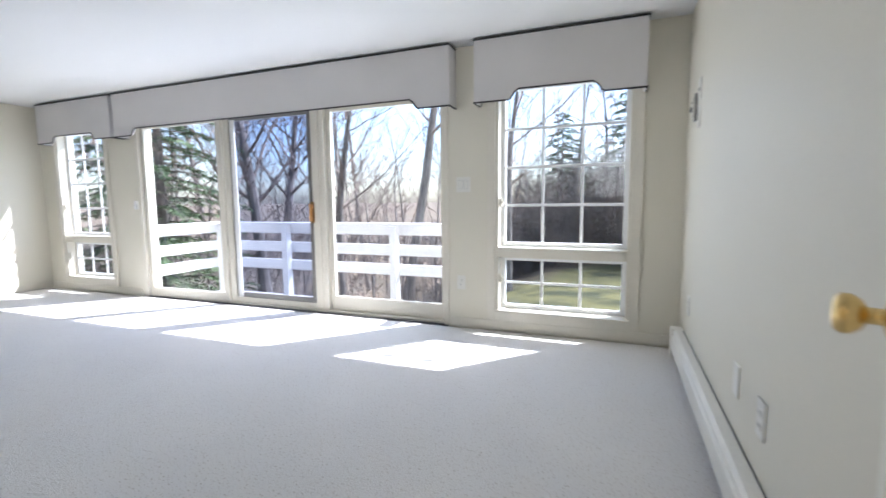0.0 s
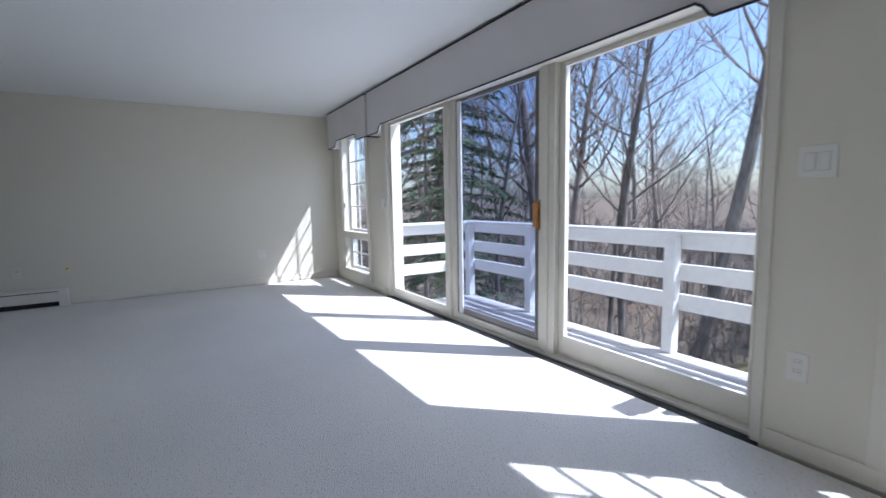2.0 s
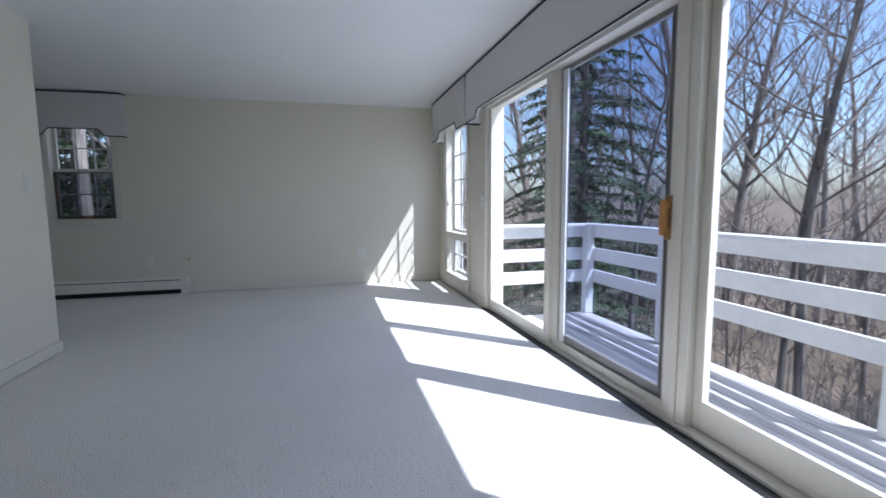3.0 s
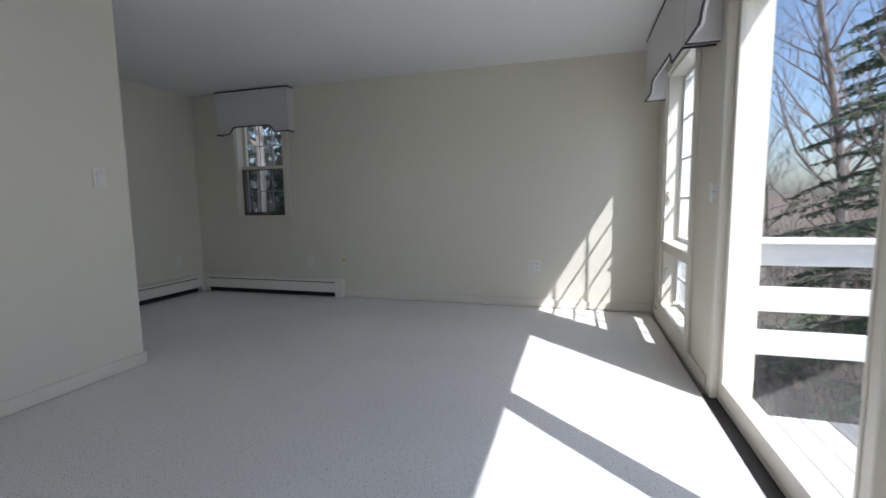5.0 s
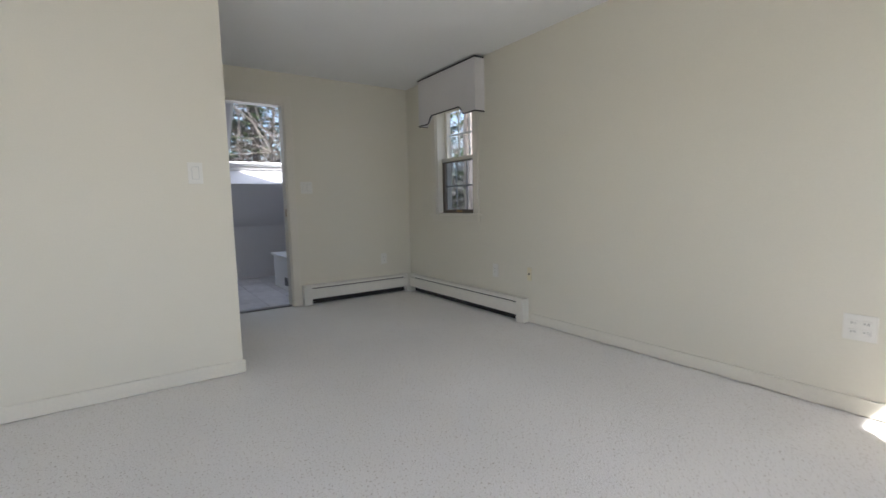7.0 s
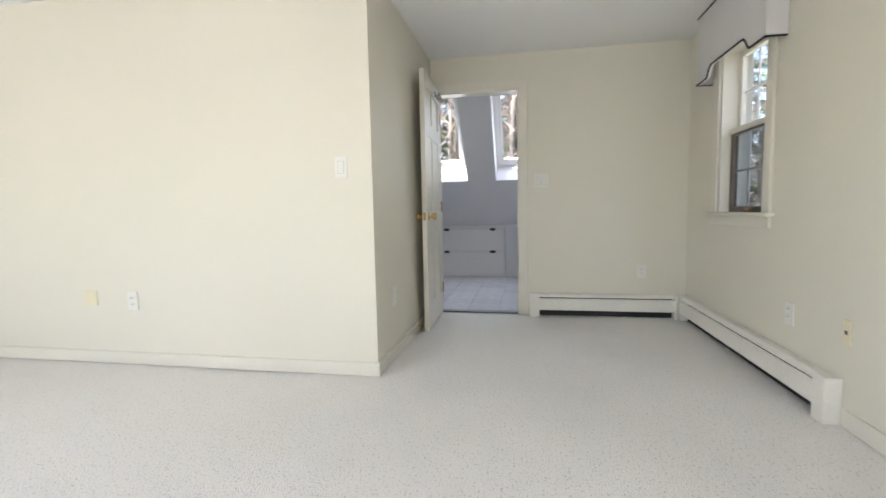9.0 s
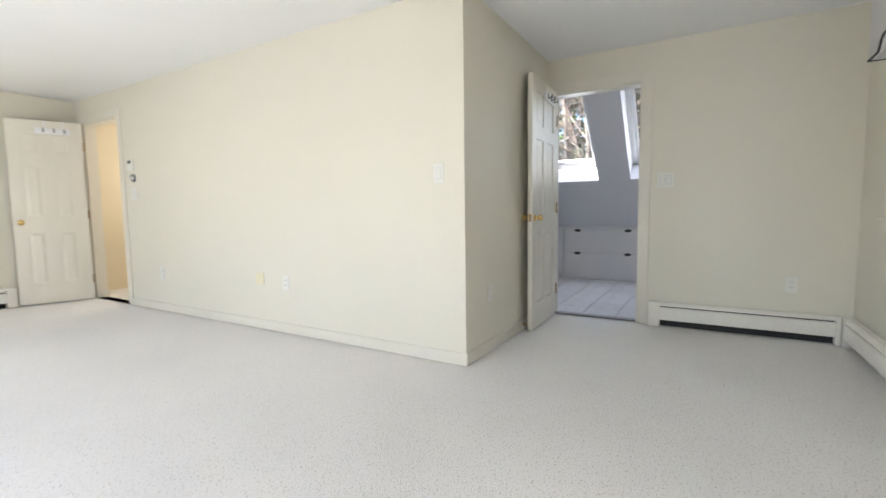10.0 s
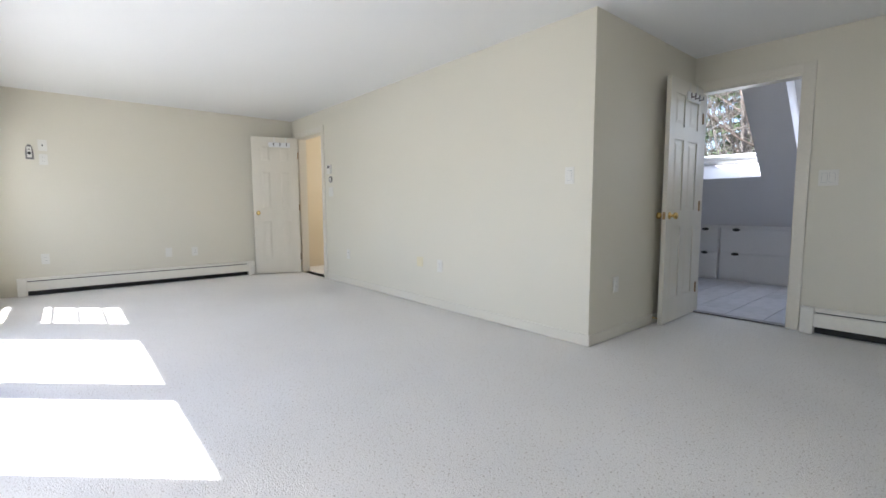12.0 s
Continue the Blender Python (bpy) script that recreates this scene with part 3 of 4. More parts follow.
# ---- switches, outlets and wall plates ----
def plate(m, w, h, label, category, kind="outlet", gangs=1, mat=None):
    """A wall plate facing +y with its rockers, sockets or slots."""
    p = thing("switch_plate" if kind == "switch" else "outlet_plate", m, label, category)
    mat = mat or PLASTIC
    part("plate", boxes((-w / 2, w / 2, 0.0005, 0.007, -h / 2, h / 2), bevel=0.0028), mat, p)
    for i in range(gangs):
        x = (i - (gangs - 1) / 2) * 0.046
        if kind == "switch":
            part("rocker", boxes((x - 0.0165, x + 0.0165, 0.006, 0.0105, -0.034, 0.034), bevel=0.002), mat, p)
            part("rocker_gap", boxes((x - 0.0185, x + 0.0185, 0.006, 0.0076, -0.036, 0.036)), GAP, p)
        elif kind == "outlet":
            for z in (-0.02, 0.02):
                r = part("socket", boxes((x - 0.0165, x + 0.0165, 0.006, 0.0092, z - 0.014, z + 0.014), bevel=0.003), mat, p)
                part("slot", boxes((x - 0.008, x - 0.0055, 0.0085, 0.0096, z - 0.004, z + 0.006), (x + 0.0055, x + 0.008, 0.0085, 0.0096, z - 0.004, z + 0.006)), BLACK, r, "dark slots")
        elif kind == "jack":
            part("jack", boxes((x - 0.007, x + 0.007, 0.006, 0.01, -0.008, 0.008), bevel=0.002), BLACK, p, "dark jack")
    return p


NW, WW, EW = 180, -90, 90
plate(pose(-0.614, N, 1.218, 0, 0, NW), 0.125, 0.125, "white triple rocker switch between window and glass door", "switch", "switch", 2)
plate(pose(-0.636, N, 0.388, 0, 0, NW), 0.075, 0.12, "white outlet low between window and glass door", "outlet")
plate(pose(W, 4.064, 0.409, 0, 0, WW), 0.12, 0.12, "white double outlet near the sunlit corner", "outlet", "outlet", 2)
plate(pose(W, 1.57, 0.399, 0, 0, WW), 0.075, 0.12, "white outlet above the heater", "outlet")
plate(pose(W, 1.993, 0.413, 0, 0, WW), 0.045, 0.11, "ivory cable plate near the heater's end", "wall plate", "jack", 1, IVORY)
plate(pose(-5.185, S, 1.21, 0, 0, 0), 0.12, 0.12, "white double rocker switch beside the doorway", "switch", "switch", 2)
plate(pose(-6.037, S, 0.406, 0, 0, 0), 0.075, 0.12, "white outlet above the alcove heater", "outlet")
plate(pose(-4.018, P, 1.22, 0, 0, 0), 0.075, 0.12, "white rocker switch near the partition's corner", "switch", "switch")
plate(pose(-2.24, P, 0.435, 0, 0, 0), 0.1, 0.1, "ivory blank square plate low on the partition", "wall plate", "blank", 1, IVORY)
plate(pose(-2.56, P, 0.42, 0, 0, 0), 0.075, 0.12, "white outlet low on the partition", "outlet")
plate(pose(-0.714, P, 0.394, 0, 0, 0), 0.075, 0.12, "white outlet near the doorway", "outlet")
plate(pose(-0.27, P, 1.207, 0, 0, 0), 0.12, 0.12, "white double switch below the thermostat", "switch", "switch", 2)
plate(pose(PX, 1.345, 0.411, 0, 0, 90), 0.075, 0.12, "white outlet on the alcove's side wall", "outlet")
plate(pose(E, 4.682, 0.412, 0, 0, EW), 0.075, 0.12, "white outlet near the window corner", "outlet")
plate(pose(E, 3.443, 0.406, 0, 0, EW), 0.075, 0.12, "plain white blank plate above the heater", "wall plate", "blank")
plate(pose(E, 3.132, 0.4, 0, 0, EW), 0.075, 0.12, "white outlet above the long heater", "outlet")
plate(pose(E, 4.625, 1.717, 0, 0, EW), 0.08, 0.125, "white cable plate high on the wall", "wall plate", "jack")
plate(pose(E, 4.626, 1.557, 0, 0, EW), 0.075, 0.12, "white outlet high on the wall", "outlet")


def wall_remote():
    """Grey key-shaped control in a wall bracket."""
    r = thing("wall_remote", pose(E, 4.74, 1.632, 0, 0, EW), "grey wall-hung remote control in its bracket", "remote control")
    part("bracket", prism(bmesh.new(), [(-0.035, -0.08), (0.035, -0.08), (0.035, 0.0), (0.026, 0.06), (0.01, 0.085), (-0.01, 0.085), (-0.026, 0.06), (-0.035, 0.0)], pose(0, 0.001, 0), 0.012), GREYMETAL, r)
    part("body", boxes((-0.02, 0.02, 0.013, 0.028, -0.06, 0.06), bevel=0.006), PLASTIC, r)
    part("dial", lathe(bmesh.new(), [(0.016, 0), (0.016, 0.006), (0.012, 0.009)], pose(0, 0.028, -0.012, -90)), BLACK, r, "black dial")
    part("button", boxes((-0.008, 0.008, 0.028, 0.031, 0.025, 0.036), bevel=0.001), BLACK, r)


wall_remote()


def thermostat():
    t = thing("thermostat", pose(-0.255, P, 1.511, 0, 0, 0), "white wall thermostat with a dark display", "thermostat")
    part("body", boxes((-0.055, 0.055, 0.0005, 0.028, -0.06, 0.06), bevel=0.006), PLASTIC, t)
    part("display", boxes((-0.03, 0.03, 0.028, 0.0295, 0.012, 0.045)), BLACK, t, "dark display")
    o = thing("control_ring", pose(-0.275, P, 1.374, 0, 0, 0), "round grey wall control below the thermostat", "wall control")
    bm = bmesh.new()
    lathe(bm, [(0.042, 0.0005), (0.042, 0.012), (0.038, 0.018), (0.026, 0.018), (0.022, 0.012)], pose(0, 0, 0, -90))
    part("ring", bm, GREYMETAL, o)
    part("face", lathe(bmesh.new(), [(0.021, 0.012), (0.021, 0.015), (0.018, 0.016)], pose(0, 0, 0, -90)), PLASTIC, o, "white face")


thermostat()
s1 = thing("door_sensor", pose(-4.636, N, 1.075, 0, 0, NW), "small white alarm contact beside the glass door", "sensor")
part("housing", boxes((-0.02, 0.02, 0.0005, 0.03, -0.048, 0.048), bevel=0.004), WHITE, s1)
part("seam", boxes((-0.0205, 0.0205, 0.004, 0.0305, -0.001, 0.001)), GREYMETAL, s1)
stop = thing("door_stop", pose(PX - 0.014, 0.731, 0.055, 0, 0, 90), "small brass door stop on the base board", "door stop")
part("stem", lathe(bmesh.new(), [(0.009, 0.0005), (0.009, 0.006), (0.004, 0.008), (0.004, 0.05)], pose(0, 0, 0, -90), 12), BRASS, stop)
part("bumper", lathe(bmesh.new(), [(0.007, 0.05), (0.007, 0.058), (0.004, 0.06)], pose(0, 0, 0, -90), 12), BLACK, stop, "black rubber tip")

# ---- bathroom under the roof slope ----
KY, KZ = -2.28, 0.735
BX0, BX1 = -6.3, -2.4
structure("bath_ceiling", boxes((BX0 - 0.1, BX1 + 0.1, -0.75, S - 0.12, 2.355, 2.45)), BATHWALL, "flat bathroom ceiling")
structure("bath_wall_west", boxes((BX0 - 0.1, BX0, -2.6, S - 0.12, 0, 2.355)), BATHWALL)
structure("bath_wall_east", boxes((BX1, BX1 + 0.1, -2.6, S - 0.12, 0, 2.355)), BATHWALL)
structure("bath_wall_knee", boxes((BX0, -4.77, KY - 0.1, KY + 0.02, 0, KZ + 0.02), (BX0, -4.77, KY + 0.02, KY + 0.032, 0, 0.09)), BATHWALL, "low grey-white knee wall")
structure("bath_wall_knee_back", boxes((-4.77, BX1, KY - 0.5, KY - 0.4, 0, KZ + 0.02)), BATHWALL)
structure("bath_floor", boxes((BX0 - 0.1, BX1 + 0.1, -2.9, S - 0.05, -0.12, -0.006)), GROUT, "grout bed")
slope_pose = Matrix.Translation((0, KY, KZ)) @ pose(0, 0, 0, -45)
SL = math.hypot(1.6, 1.6)
sky_spans = [(-4.31, -3.55), (-5.8, -4.68)]
v0, v1 = 0.6 * math.sqrt(2), 1.45 * math.sqrt(2)
bm = wall_mesh("x", -0.3, 0.0, BX0, BX1, -0.6, SL, [(a, b, v0, v1) for a, b in sky_spans])
bm.transform(slope_pose)
bath_slope = structure("bath_slope", bm, BATHWALL, "grey-white sloping bathroom ceiling with skylights")
for a, b in sky_spans:
    wn = tagged(new("window_skylight"), "white-framed skylight in the roof slope", kind="structure")
    f = 0.045

    def slab(*rows):
        q = boxes(*rows, bevel=0.004)
        q.transform(slope_pose)
        return q

    part("window_frame", slab((a, a + f, -0.32, -0.26, v0, v1), (b - f, b, -0.32, -0.26, v0, v1), (a + f, b - f, -0.32, -0.26, v0, v0 + 0.05), (a + f, b - f, -0.32, -0.26, v1 - f, v1)), WHITE, wn)
    part("sash", slab((a + f, a + 2 * f, -0.31, -0.275, v0 + 0.05, v1 - f), (b - 2 * f, b - f, -0.31, -0.275, v0 + 0.05, v1 - f), (a + 2 * f, b - 2 * f, -0.31, -0.275, v0 + 0.05, v0 + 0.11), (a + 2 * f, b - 2 * f, -0.31, -0.275, v1 - 2 * f, v1 - f)), WHITE, wn)
    part("shade_roll", slab((a + f, b - f, -0.27, -0.23, v1 - 0.1, v1 - 0.05)), GREYMETAL, wn, "rolled grey shade")
    q = bmesh.new()
    box(q, a + 2 * f, b - 2 * f, -0.295, -0.291, v0 + 0.11, v1 - 2 * f)
    q.transform(slope_pose)
    g = part("pane", q, GLASS, wn, "clear glass")
    g.visible_shadow = False


def drawer_chest(x0, x1, handles):
    """Built-in white drawer bank under the slope."""
    c = thing("drawer_bank", pose(x0, KY, 0, 0, 0, 0), "white built-in drawers with dark recessed pulls", "drawers", "built-in drawers")
    w = x1 - x0
    part("body", boxes((0, w, -0.4, 0.0, 0.0, 0.71)), DRAWERS, c)
    for lo, hi in ((0.03, 0.368), (0.386, 0.69)):
        d = part("drawer", boxes((0.012, w - 0.012, 0.001, 0.02, lo, hi), bevel=0.004), DRAWERS, c)
        for k in handles:
            part("pull", lathe(bmesh.new(), [(0.045, 0.0), (0.045, 0.003), (0.03, 0.004)], Matrix.Translation((k, 0.018, hi - 0.006)) @ Matrix.Diagonal((1, 1, 0.45, 1)) @ pose(0, 0, 0, -90), 18), BLACK, d, "dark half-round pull")


drawer_chest(-4.765, -3.73, (0.18, 0.845))
drawer_chest(-3.72, -3.1, (0.17,))
tagged(part("wall_shelf", boxes((-4.77, -2.45, KY - 0.4, KY + 0.03, 0.712, 0.742), bevel=0.005), DRAWERS), "white ledge along the top of the drawers", "shelf")
tub = thing("tub_deck", pose(-6.28, -1.45, 0, 0, 0, 0), "white boxed bathtub surround with a dark vent", "bathtub")
part("surround", boxes((0, 1.1, -0.0, 1.1, 0.0, 0.4), bevel=0.006), WHITE, tub)
part("rim", boxes((0.0, 1.13, -0.02, 1.12, 0.4, 0.43), bevel=0.01), WHITE, tub)
v = part("vent", boxes((1.1, 1.106, 0.5, 0.75, 0.06, 0.16), bevel=0.002), BLACK, tub, "dark floor-level vent")
for i in range(5):
    part("slat", boxes((1.105, 1.11, 0.5, 0.75, 0.068 + 0.02 * i, 0.074 + 0.02 * i)), GREYMETAL, v)

# ---- deck ----
DZ, DY, DX0, DX1 = -0.17, 6.42, -4.82, -0.85
structure("deck_frame", boxes((DX0, DX1, N + NT + 0.03, DY + 0.05, DZ - 0.25, DZ - 0.04), (DX0 + 0.1, DX0 + 0.25, DY - 0.2, DY - 0.05, -6, DZ - 0.25), (DX1 - 0.25, DX1 - 0.1, DY - 0.2, DY - 0.05, -6, DZ - 0.25)), DECKWOOD, "weathered deck framing")
railing = thing("deck_railing", pose(0, 0, 0), "white painted wooden deck railing with flat boards", "railing")
for x in (DX0 + 0.05, -3.6, -1.95, DX1 - 0.05):
    part("post", boxes((x - 0.045, x + 0.045, DY - 0.045, DY + 0.045, DZ, 0.79), bevel=0.004), RAIL, railing)
for lo, hi in ((0.675, 0.795), (0.42, 0.555), (0.175, 0.31)):
    part("board", boxes((DX0 - 0.045, DX1 + 0.045, DY + 0.046, DY + 0.084, lo, hi), bevel=0.004), RAIL, railing)
    for x in (DX0 - 0.03, DX1 - 0.008):
        part("board", boxes((x, x + 0.038, N + NT + 0.04, DY + 0.045, lo, hi), bevel=0.004), RAIL, railing)
part("cap", boxes((DX0 - 0.05, DX1 + 0.06, DY - 0.05, DY + 0.095, 0.797, 0.825), bevel=0.005), RAIL, railing)
for x in (DX0 - 0.045, DX1 - 0.04):
    part("cap", boxes((x, x + 0.12, N + NT + 0.04, DY - 0.052, 0.797, 0.825), bevel=0.005), RAIL, railing)

# ---- outside of the house ----
structure("house_base", boxes((W - 0.2, E + 0.2, -2.9, N + NT, -7.0, -0.121)), SIDING, "house wall below the room")
structure("roof", boxes((W - 0.25, E + 0.25, S - 0.12, N + NT + 0.1, H + 0.1, H + 0.3)), ROOF, "dark roof")


def height(x, y):
    """Level lawn beside the house, falling away down the wooded slope, with low hills far off."""
    s = lambda v: max(0.0, min(1.0, v)) ** 2 * (3 - 2 * max(0.0, min(1.0, v)))
    r = math.hypot(x, y - 5)
    z = -1.15 - 3.2 * s((-0.5 - x) / 9) * s((y - 3) / 12 + 0.15) - 3.0 * s((r - 18) / 60)
    z += 0.18 * noise.noise((x * 0.15, y * 0.15, 0)) + 7 * s((r - 160) / 500) + 6 * noise.noise((x * 0.006, y * 0.006, 3)) * s((r - 80) / 300)
    return z


def ground():
    radii = [0.0] + [1.5 * 1.12 ** i for i in range(68)]
    n = 128
    vs, fs = [(0, 5, height(0, 5))], []
    for r in radii[1:]:
        for i in range(n):
            a = 2 * math.pi * i / n
            x, y = r * math.cos(a), 5 + r * math.sin(a)
            vs.append((x, y, height(x, y)))
    for i in range(n):
        fs.append((0, 1 + i, 1 + (i + 1) % n))
    for k in range(len(radii) - 2):
        for i in range(n):
            j = (i + 1) % n
            fs.append((1 + k * n + i, 1 + (k + 1) * n + i, 1 + (k + 1) * n + j, 1 + k * n + j))
    me = bpy.data.meshes.new("ground")
    me.from_pydata(vs, [], fs)
    me.materials.append(GROUND)
    for p in me.polygons:
        p.use_smooth = True
    tagged(new("ground", me), "leaf-littered slope with a strip of spring lawn", kind="structure")


ground()


# ---- trees ----
class Tubes:
    """Gathers tapered tubes into one mesh."""

    def __init__(self):
        self.v, self.f = [], []

    def tube(self, pts, radii, sides):
        start = len(self.v)
        for k, p in enumerate(pts):
            d = (pts[min(k + 1, len(pts) - 1)] - pts[max(k - 1, 0)]).normalized()
            u = d.orthogonal().normalized()
            w = d.cross(u)
            for i in range(sides):
                a = 2 * math.pi * i / sides
                self.v.append(p + (u * math.cos(a) + w * math.sin(a)) * radii[k])
        for k in range(len(pts) - 1):
            for i in range(sides):
                j = (i + 1) % sides
                a, b = start + k * sides, start + (k + 1) * sides
                self.f.append((a + i, a + j, b + j, b + i))

    def leaf(self, a, b, c):
        n = len(self.v)
        self.v += [a, b, c]
        self.f.append((n, n + 1, n + 2))

    def mesh(self, name, mat, parent, label=""):
        me = bpy.data.meshes.new(name)
        me.from_pydata(self.v, [], self.f)
        me.materials.append(mat)
        ob = new(name, me)
        ob.parent = parent
        return tagged(ob, label) if label else ob


def limb(rng, start, way, length, r, steps, wander, lift):
    pts, d, p = [start], way.normalized(), start
    for i in range(steps):
        d = (d + Vector((rng.uniform(-1, 1), rng.uniform(-1, 1), rng.uniform(-1, 1))) * wander + Vector((0, 0, lift))).normalized()
        p = p + d * (length / steps)
        pts.append(p)
    return pts, [r * (1 - 0.85 * i / steps) for i in range(steps + 1)]


def bare_tree(seed, tall, girth, limbs, lean=(0, 0), twigs=6, low=0.25):
    rng = random.Random(seed)
    t = thing("bare_tree", pose(0, 0, 0), "leafless grey-barked woodland tree in early spring", "tree", "leafless trees")
    trunk, crown = Tubes(), Tubes()
    pts, rad = limb(rng, Vector((0, 0, -0.3)), Vector((lean[0], lean[1], 1)), tall, girth, 12, 0.06, 0.02)
    trunk.tube(pts, rad, 9)
    aside = lambda d: (Vector((rng.uniform(-1, 1), rng.uniform(-1, 1), rng.uniform(-0.2, 0.9)))).normalized()
    for k in range(limbs):
        f = low + (0.97 - low) * (k + rng.random()) / limbs
        i = min(int(f * 12), 11)
        base = pts[i].lerp(pts[i + 1], f * 12 - i)
        a = k * 2.4 + rng.uniform(-0.5, 0.5)
        way = Vector((math.cos(a), math.sin(a), rng.uniform(0.3, 1.1)))
        ln = tall * (0.42 - 0.28 * f) * rng.uniform(0.7, 1.3)
        lp, lr = limb(rng, base, way, ln, rad[i] * 0.38, 7, 0.16, 0.08)
        crown.tube(lp, lr, 5)
        for j in range(twigs):
            g = 0.2 + 0.8 * (j + rng.random()) / twigs
            q = min(int(g * 7), 6)
            bp, br = limb(rng, lp[q], (lp[q + 1] - lp[q]).normalized() + aside(0) * 0.9, ln * rng.uniform(0.3, 0.6), max(lr[q] * 0.5, 0.008), 5, 0.2, 0.06)
            crown.tube(bp, br, 4)
            for n in range(5):
                c = rng.randrange(1, 5)
                tp, tr = limb(rng, bp[c], (bp[c + 1] - bp[c]).normalized() + aside(0), ln * rng.uniform(0.12, 0.28), max(br[c] * 0.5, 0.0045), 3, 0.2, 0.05)
                crown.tube(tp, tr, 3)
    trunk.mesh("trunk", BARK, t)
    crown.mesh("crown", TWIG, t, "fine bare branches")
    return t


def conifer(seed, tall, spread, boughs):
    rng = random.Random(seed)
    t = thing("hemlock_tree", pose(0, 0, 0), "dark green hemlock with drooping needle boughs", "tree", "evergreen trees")
    trunk, crown, wood = Tubes(), Tubes(), Tubes()
    trunk.tube([Vector((0, 0, -0.3)), Vector((0.05, 0, tall * 0.5)), Vector((0, 0.05, tall))], [tall * 0.016, tall * 0.01, 0.01], 8)
    for k in range(boughs):
        f = (k + rng.random()) / boughs
        z = tall * (0.06 + 0.93 * f)
        a = k * 2.399
        ln = spread * (1 - f) ** 0.75 * rng.uniform(0.65, 1.15) + 0.25
        bp, br = limb(rng, Vector((0, 0, z)), Vector((math.cos(a), math.sin(a), 0.12)), ln, 0.03, 7, 0.05, -0.07)
        wood.tube(bp, br, 3)
        for j in range(int(14 + ln * 20)):
            g = rng.random() ** 0.7
            q = min(int(g * 7), 6)
            p = bp[q].lerp(bp[q + 1], g * 7 - q)
            d = (bp[q + 1] - bp[q]).normalized()
            side = Vector((-d.y, d.x, 0)) * rng.choice((-1, 1))
            w = (d * 0.7 + side * rng.uniform(0.3, 1.2) + Vector((0, 0, rng.uniform(-0.6, 0.1)))).normalized()
            s = rng.uniform(0.18, 0.42) * (1.15 - 0.5 * g)
            tip = p + w * s
            for n in range(3):
                m1 = p.lerp(tip, 0.25 + 0.25 * n)
                o = (d * rng.uniform(-0.5, 1) + Vector((rng.uniform(-0.6, 0.6), rng.uniform(-0.6, 0.6), rng.uniform(-0.7, 0.1)))).normalized() * s * 0.42
                crown.leaf(m1 - w * 0.03, m1 + w * 0.05, m1 + o)
            crown.leaf(p + side * 0.02, p - side * 0.02, tip)
    trunk.mesh("trunk", BARK, t)
    wood.mesh("bough", BARK, t)
    crown.mesh("crown", NEEDLE, t, "dark green needle sprays")
    return t


def at_ground(x, y, turn=0.0, size=1.0):
    return Matrix.Translation((x, y, height(x, y))) @ pose(0, 0, 0, 0, 0, turn) @ Matrix.Diagonal((size, size, size, 1))


def plant(proto, spots):
    """Stands the first tree on the first spot and copies it to the others."""
    for k, (x, y, turn, size) in enumerate(spots):
        if k:
            c = copy_thing(proto, Matrix.Translation((x, y, height(x, y))) @ pose(0, 0, 0, 0, 0, turn))
            c.scale = (size, size, size)
    x, y, turn, size = spots[0]
    proto.matrix_basis = at_ground(x, y, turn, size)


plant(conifer(5, 13, 3.6, 130), [(-11.5, 10.5, 0, 0.95), (-15.5, 12.5, 80, 1.1), (-18, 5.5, 140, 1.0), (-19, -1.5, 40, 1.2), (-21, 2.0, 250, 1.25), (-17, -6, 300, 1.2), (-23, -4, 20, 1.3), (-15.5, -9, 20, 1.1), (-12, -13, 220, 1.1), (-4.5, -16, 120, 1.1), (-0.5, -15, 20, 1.0), (-8.5, -17, 320, 1.2), (-2.6, -18.5, 210, 1.3), (-6.4, -14.5, 80, 0.9)])
plant(conifer(6, 8, 2.6, 90), [(-16.5, 2.6, 0, 0.9), (1.0, 21.5, 50, 0.9), (3.6, 20.5, 110, 0.75), (-1.8, 22.5, 200, 0.8), (5.6, 22, 20, 1.0), (-15, -3.0, 10, 1.0), (-3.2, -17, 60, 1.5), (-7.0, -19, 160, 1.6), (0.5, -18, 260, 1.5)])
plant(bare_tree(11, 15, 0.24, 26, (-0.05, 0.0), 8, 0.35), [(-10.2, 13.2, 30, 1.0), (-15.5, 20, 200, 1.1), (-22, 14, 120, 1.0)])
plant(bare_tree(12, 15, 0.17, 22, (0.25, 0.05), 8, 0.4), [(-5.4, 13.0, 0, 1.0), (-14, 26, 150, 1.0), (3.5, 26, 190, 1.0)])
rng = random.Random(4)
young, mid = [], []
while len(young) < 34:
    a, r = rng.uniform(-5, 85), rng.uniform(8, 26)
    x, y = -r * math.sin(radians(a)) - 1.0, 5 + r * math.cos(radians(a))
    if y > 8.5 and x < 0.5 - (y - 5) * 0.25:
        young.append((x, y, rng.uniform(0, 360), rng.uniform(0.7, 1.15)))
while len(mid) < 34:
    a, r = rng.uniform(-25, 100), rng.uniform(20, 55)
    mid.append((-r * math.sin(radians(a)) - 1.0, 5 + r * math.cos(radians(a)), rng.uniform(0, 360), rng.uniform(0.8, 1.3)))
plant(bare_tree(21, 9, 0.075, 18, (0.05, 0.02), 6, 0.2), young[::3])
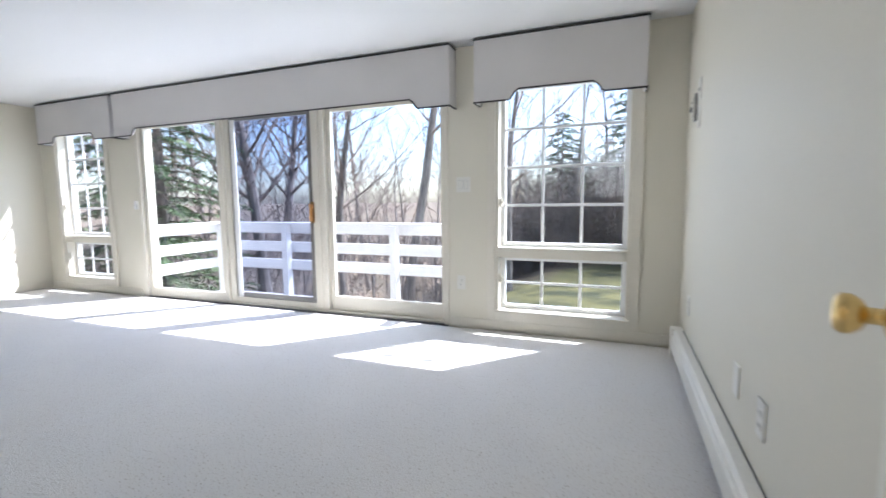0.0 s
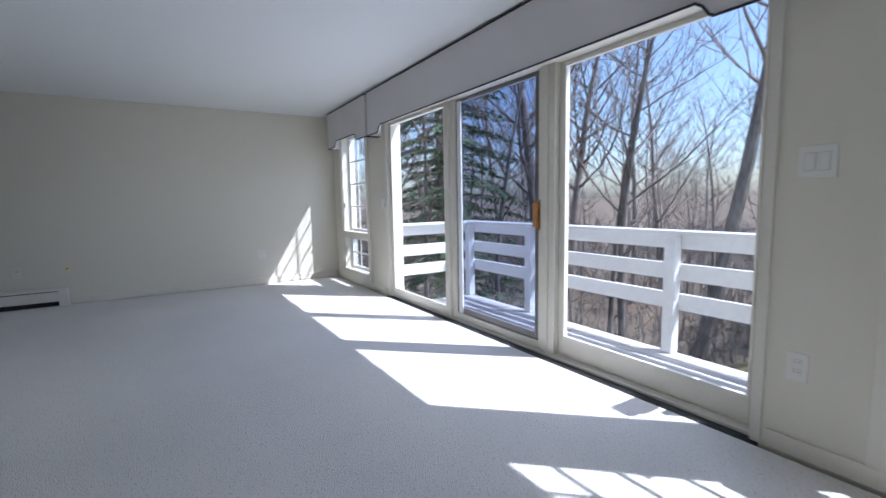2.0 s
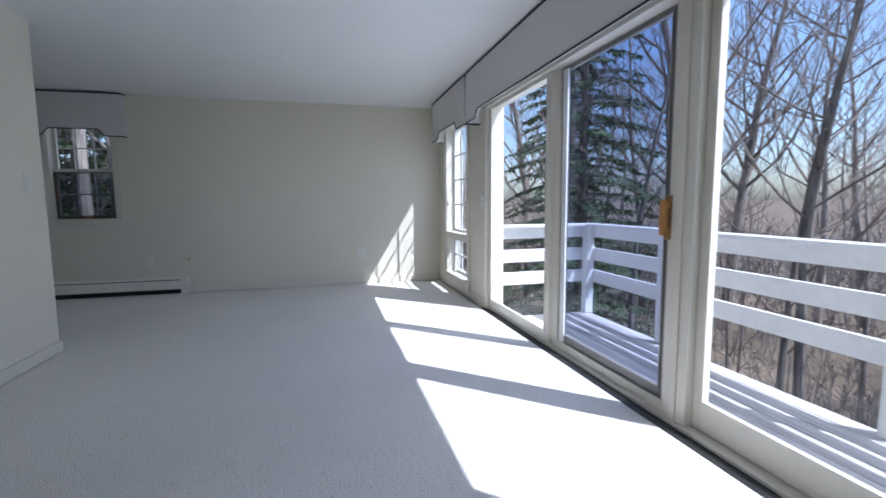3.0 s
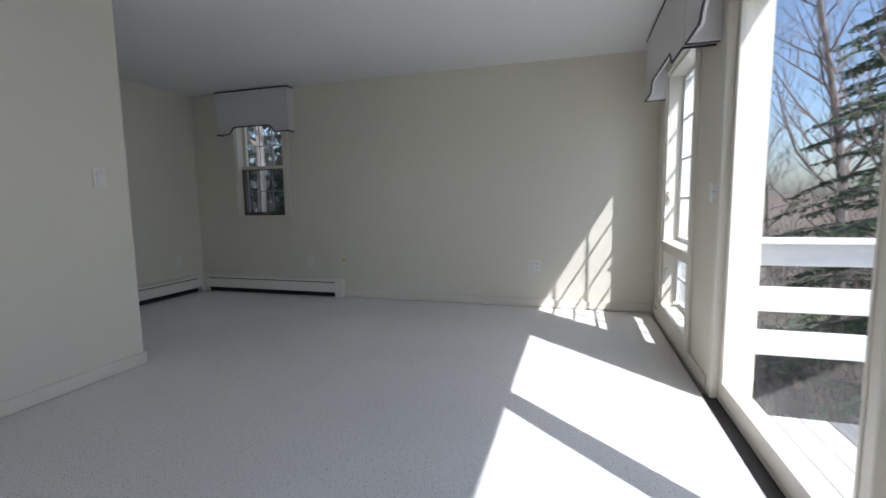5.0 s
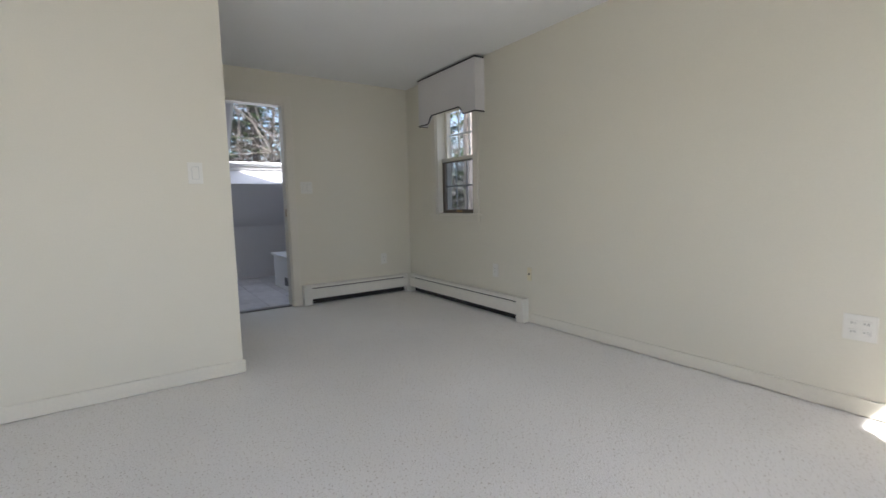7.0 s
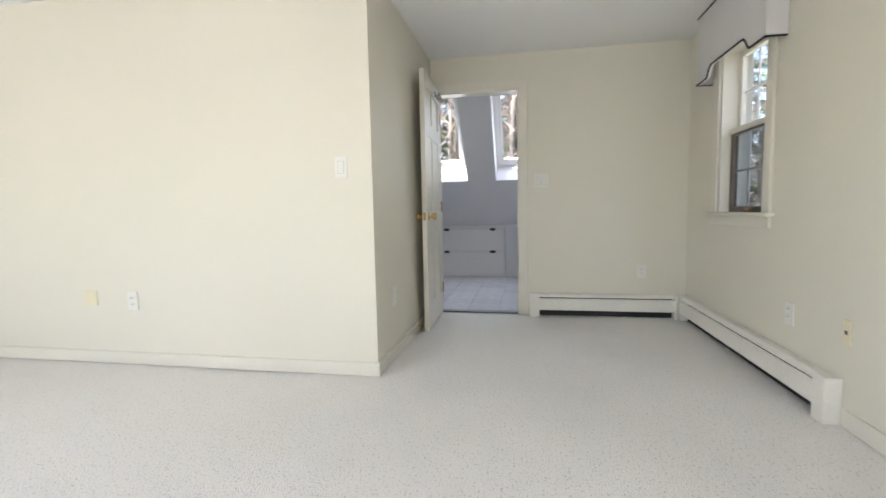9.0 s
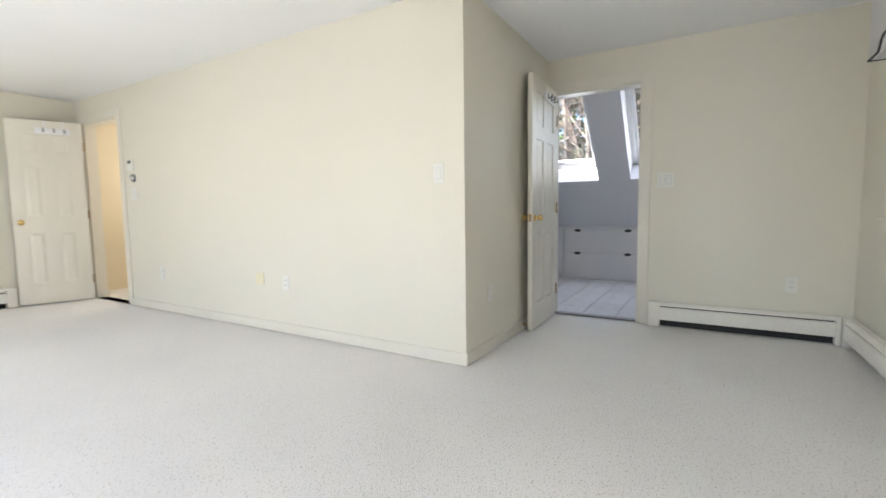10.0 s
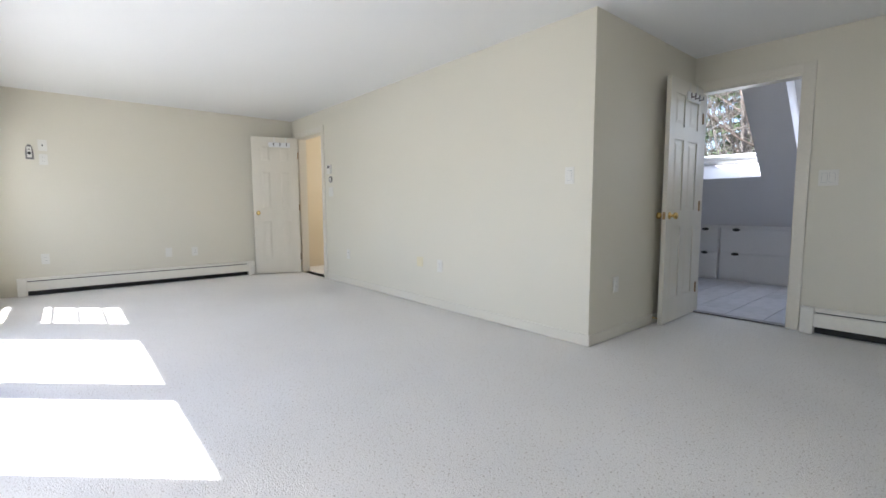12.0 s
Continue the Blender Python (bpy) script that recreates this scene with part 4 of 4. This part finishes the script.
plant(bare_tree(22, 11, 0.1, 20, (-0.08, 0.03), 6, 0.3), young[1::3] + [(-10.5, 0.5, 40, 1.0), (-12.5, 2.2, 140, 1.2), (-11.5, -0.8, 240, 1.1), (-14.5, 0.9, 60, 1.3), (-10.8, 3.2, 20, 0.9), (-16, -1.5, 70, 1.2), (-9.6, -0.4, 70, 1.2), (-9.6, -3.0, 170, 1.2), (-11, -4.6, 80, 1.2), (-12.6, -6.2, 130, 1.3), (-10, -2, 250, 1.1), (-3.3, -9.5, 40, 1.1), (-4.6, -10.5, 160, 1.2), (-2.2, -10, 280, 1.0), (-12, -2.2, 10, 1.2), (-9.9, 1.7, 200, 1.0), (-13.4, 0.2, 290, 1.3), (-11.2, 1.3, 110, 1.1), (-14, -3, 330, 1.2), (-4.2, -12, 20, 1.2), (-2.4, -13, 100, 1.3), (-5.6, -12.5, 200, 1.2), (-1.0, -12, 300, 1.2)])
plant(bare_tree(23, 7, 0.055, 16, (0.02, -0.06), 6, 0.15), young[2::3] + [(-1.5, 18.5, 10, 1.0), (0.4, 19.0, 90, 1.1), (2.4, 18.4, 200, 1.0), (3.9, 19.4, 300, 1.2), (-3.2, 18.8, 130, 1.1)])
plant(bare_tree(24, 13, 0.14, 16, (0.03, 0.03), 5, 0.3), mid)


def thicket(name, seed, count, sweep, reach, tall, thick, label):
    """Woods and brush too dense to count: a tangle of stems and twigs over a sweep of directions."""
    r = random.Random(seed)
    t = Tubes()
    for k in range(count):
        a, d = r.uniform(*sweep), reach[0] + (reach[1] - reach[0]) * r.random() ** 1.3
        x, y = -d * math.sin(radians(a)), 5 + d * math.cos(radians(a))
        z = height(x, y)
        h = r.uniform(*tall) * (0.6 + 0.4 * min(1, d / 30))
        pts, rad = limb(r, Vector((x, y, z - 0.1)), Vector((r.uniform(-0.3, 0.3), r.uniform(-0.3, 0.3), 1)), h, thick * (0.012 + 0.0011 * d), 4, 0.12, 0.02)
        t.tube(pts, rad, 3)
        for n in range(9):
            q = r.randrange(1, 4)
            bp, br = limb(r, pts[q], Vector((r.uniform(-1, 1), r.uniform(-1, 1), r.uniform(0.0, 1))), h * r.uniform(0.2, 0.45), thick * (0.005 + 0.0004 * d), 2, 0.2, 0.03)
            t.tube(bp, br, 3)
    tagged(t.mesh(name, BRUSH, None), label, "brush", kind="stuff")


thicket("far_woods", 9, 2600, (-60, 115), (24, 95), (2, 5.5), 1.0, "far leafless woods on the slope")
thicket("low_brush", 10, 900, (20, 100), (8, 26), (0.8, 2.6), 0.8, "low tangled brush below the deck")
thicket("lawn_brush", 11, 1500, (-25, 16), (12.5, 24), (2.2, 6.0), 0.9, "dense leafless brush behind the lawn")
thicket("west_woods", 12, 1100, (95, 205), (15, 42), (5, 11), 1.3, "leafless woods beside the house")

# ---- pieces: deck planks and bathroom tiles ----
deck = tagged(new("deck"), "weathered grey wooden deck boards", kind="structure")
dw = 0.135
bm = boxes((DX0, DX1, 0, dw - 0.006, 0, 0.035), bevel=0.004)
plank = part("plank", bm, DECKWOOD, deck)
k = 0
y = N + NT + 0.035
while y + dw < DY + 0.06:
    ob = plank if k == 0 else new("plank", plank.data)
    ob.parent = deck
    ob.matrix_basis = pose(0, y, DZ - 0.038)
    y, k = y + dw, k + 1
tiles = tagged(new("bath_tiles"), "pale grey-white plank tiles", kind="structure")
tm = None
for i in range(13):
    for j in range(8):
        x, y = BX0 + 0.01 + i * 0.3, S - 0.41 - j * 0.305
        ob = part("tile", boxes((0, 0.294, 0, 0.299, -0.006, 0.0)), TILE, tiles) if tm is None else new("tile", tm)
        tm = tm or ob.data
        ob.parent = tiles
        ob.matrix_basis = pose(x, y, 0.001)
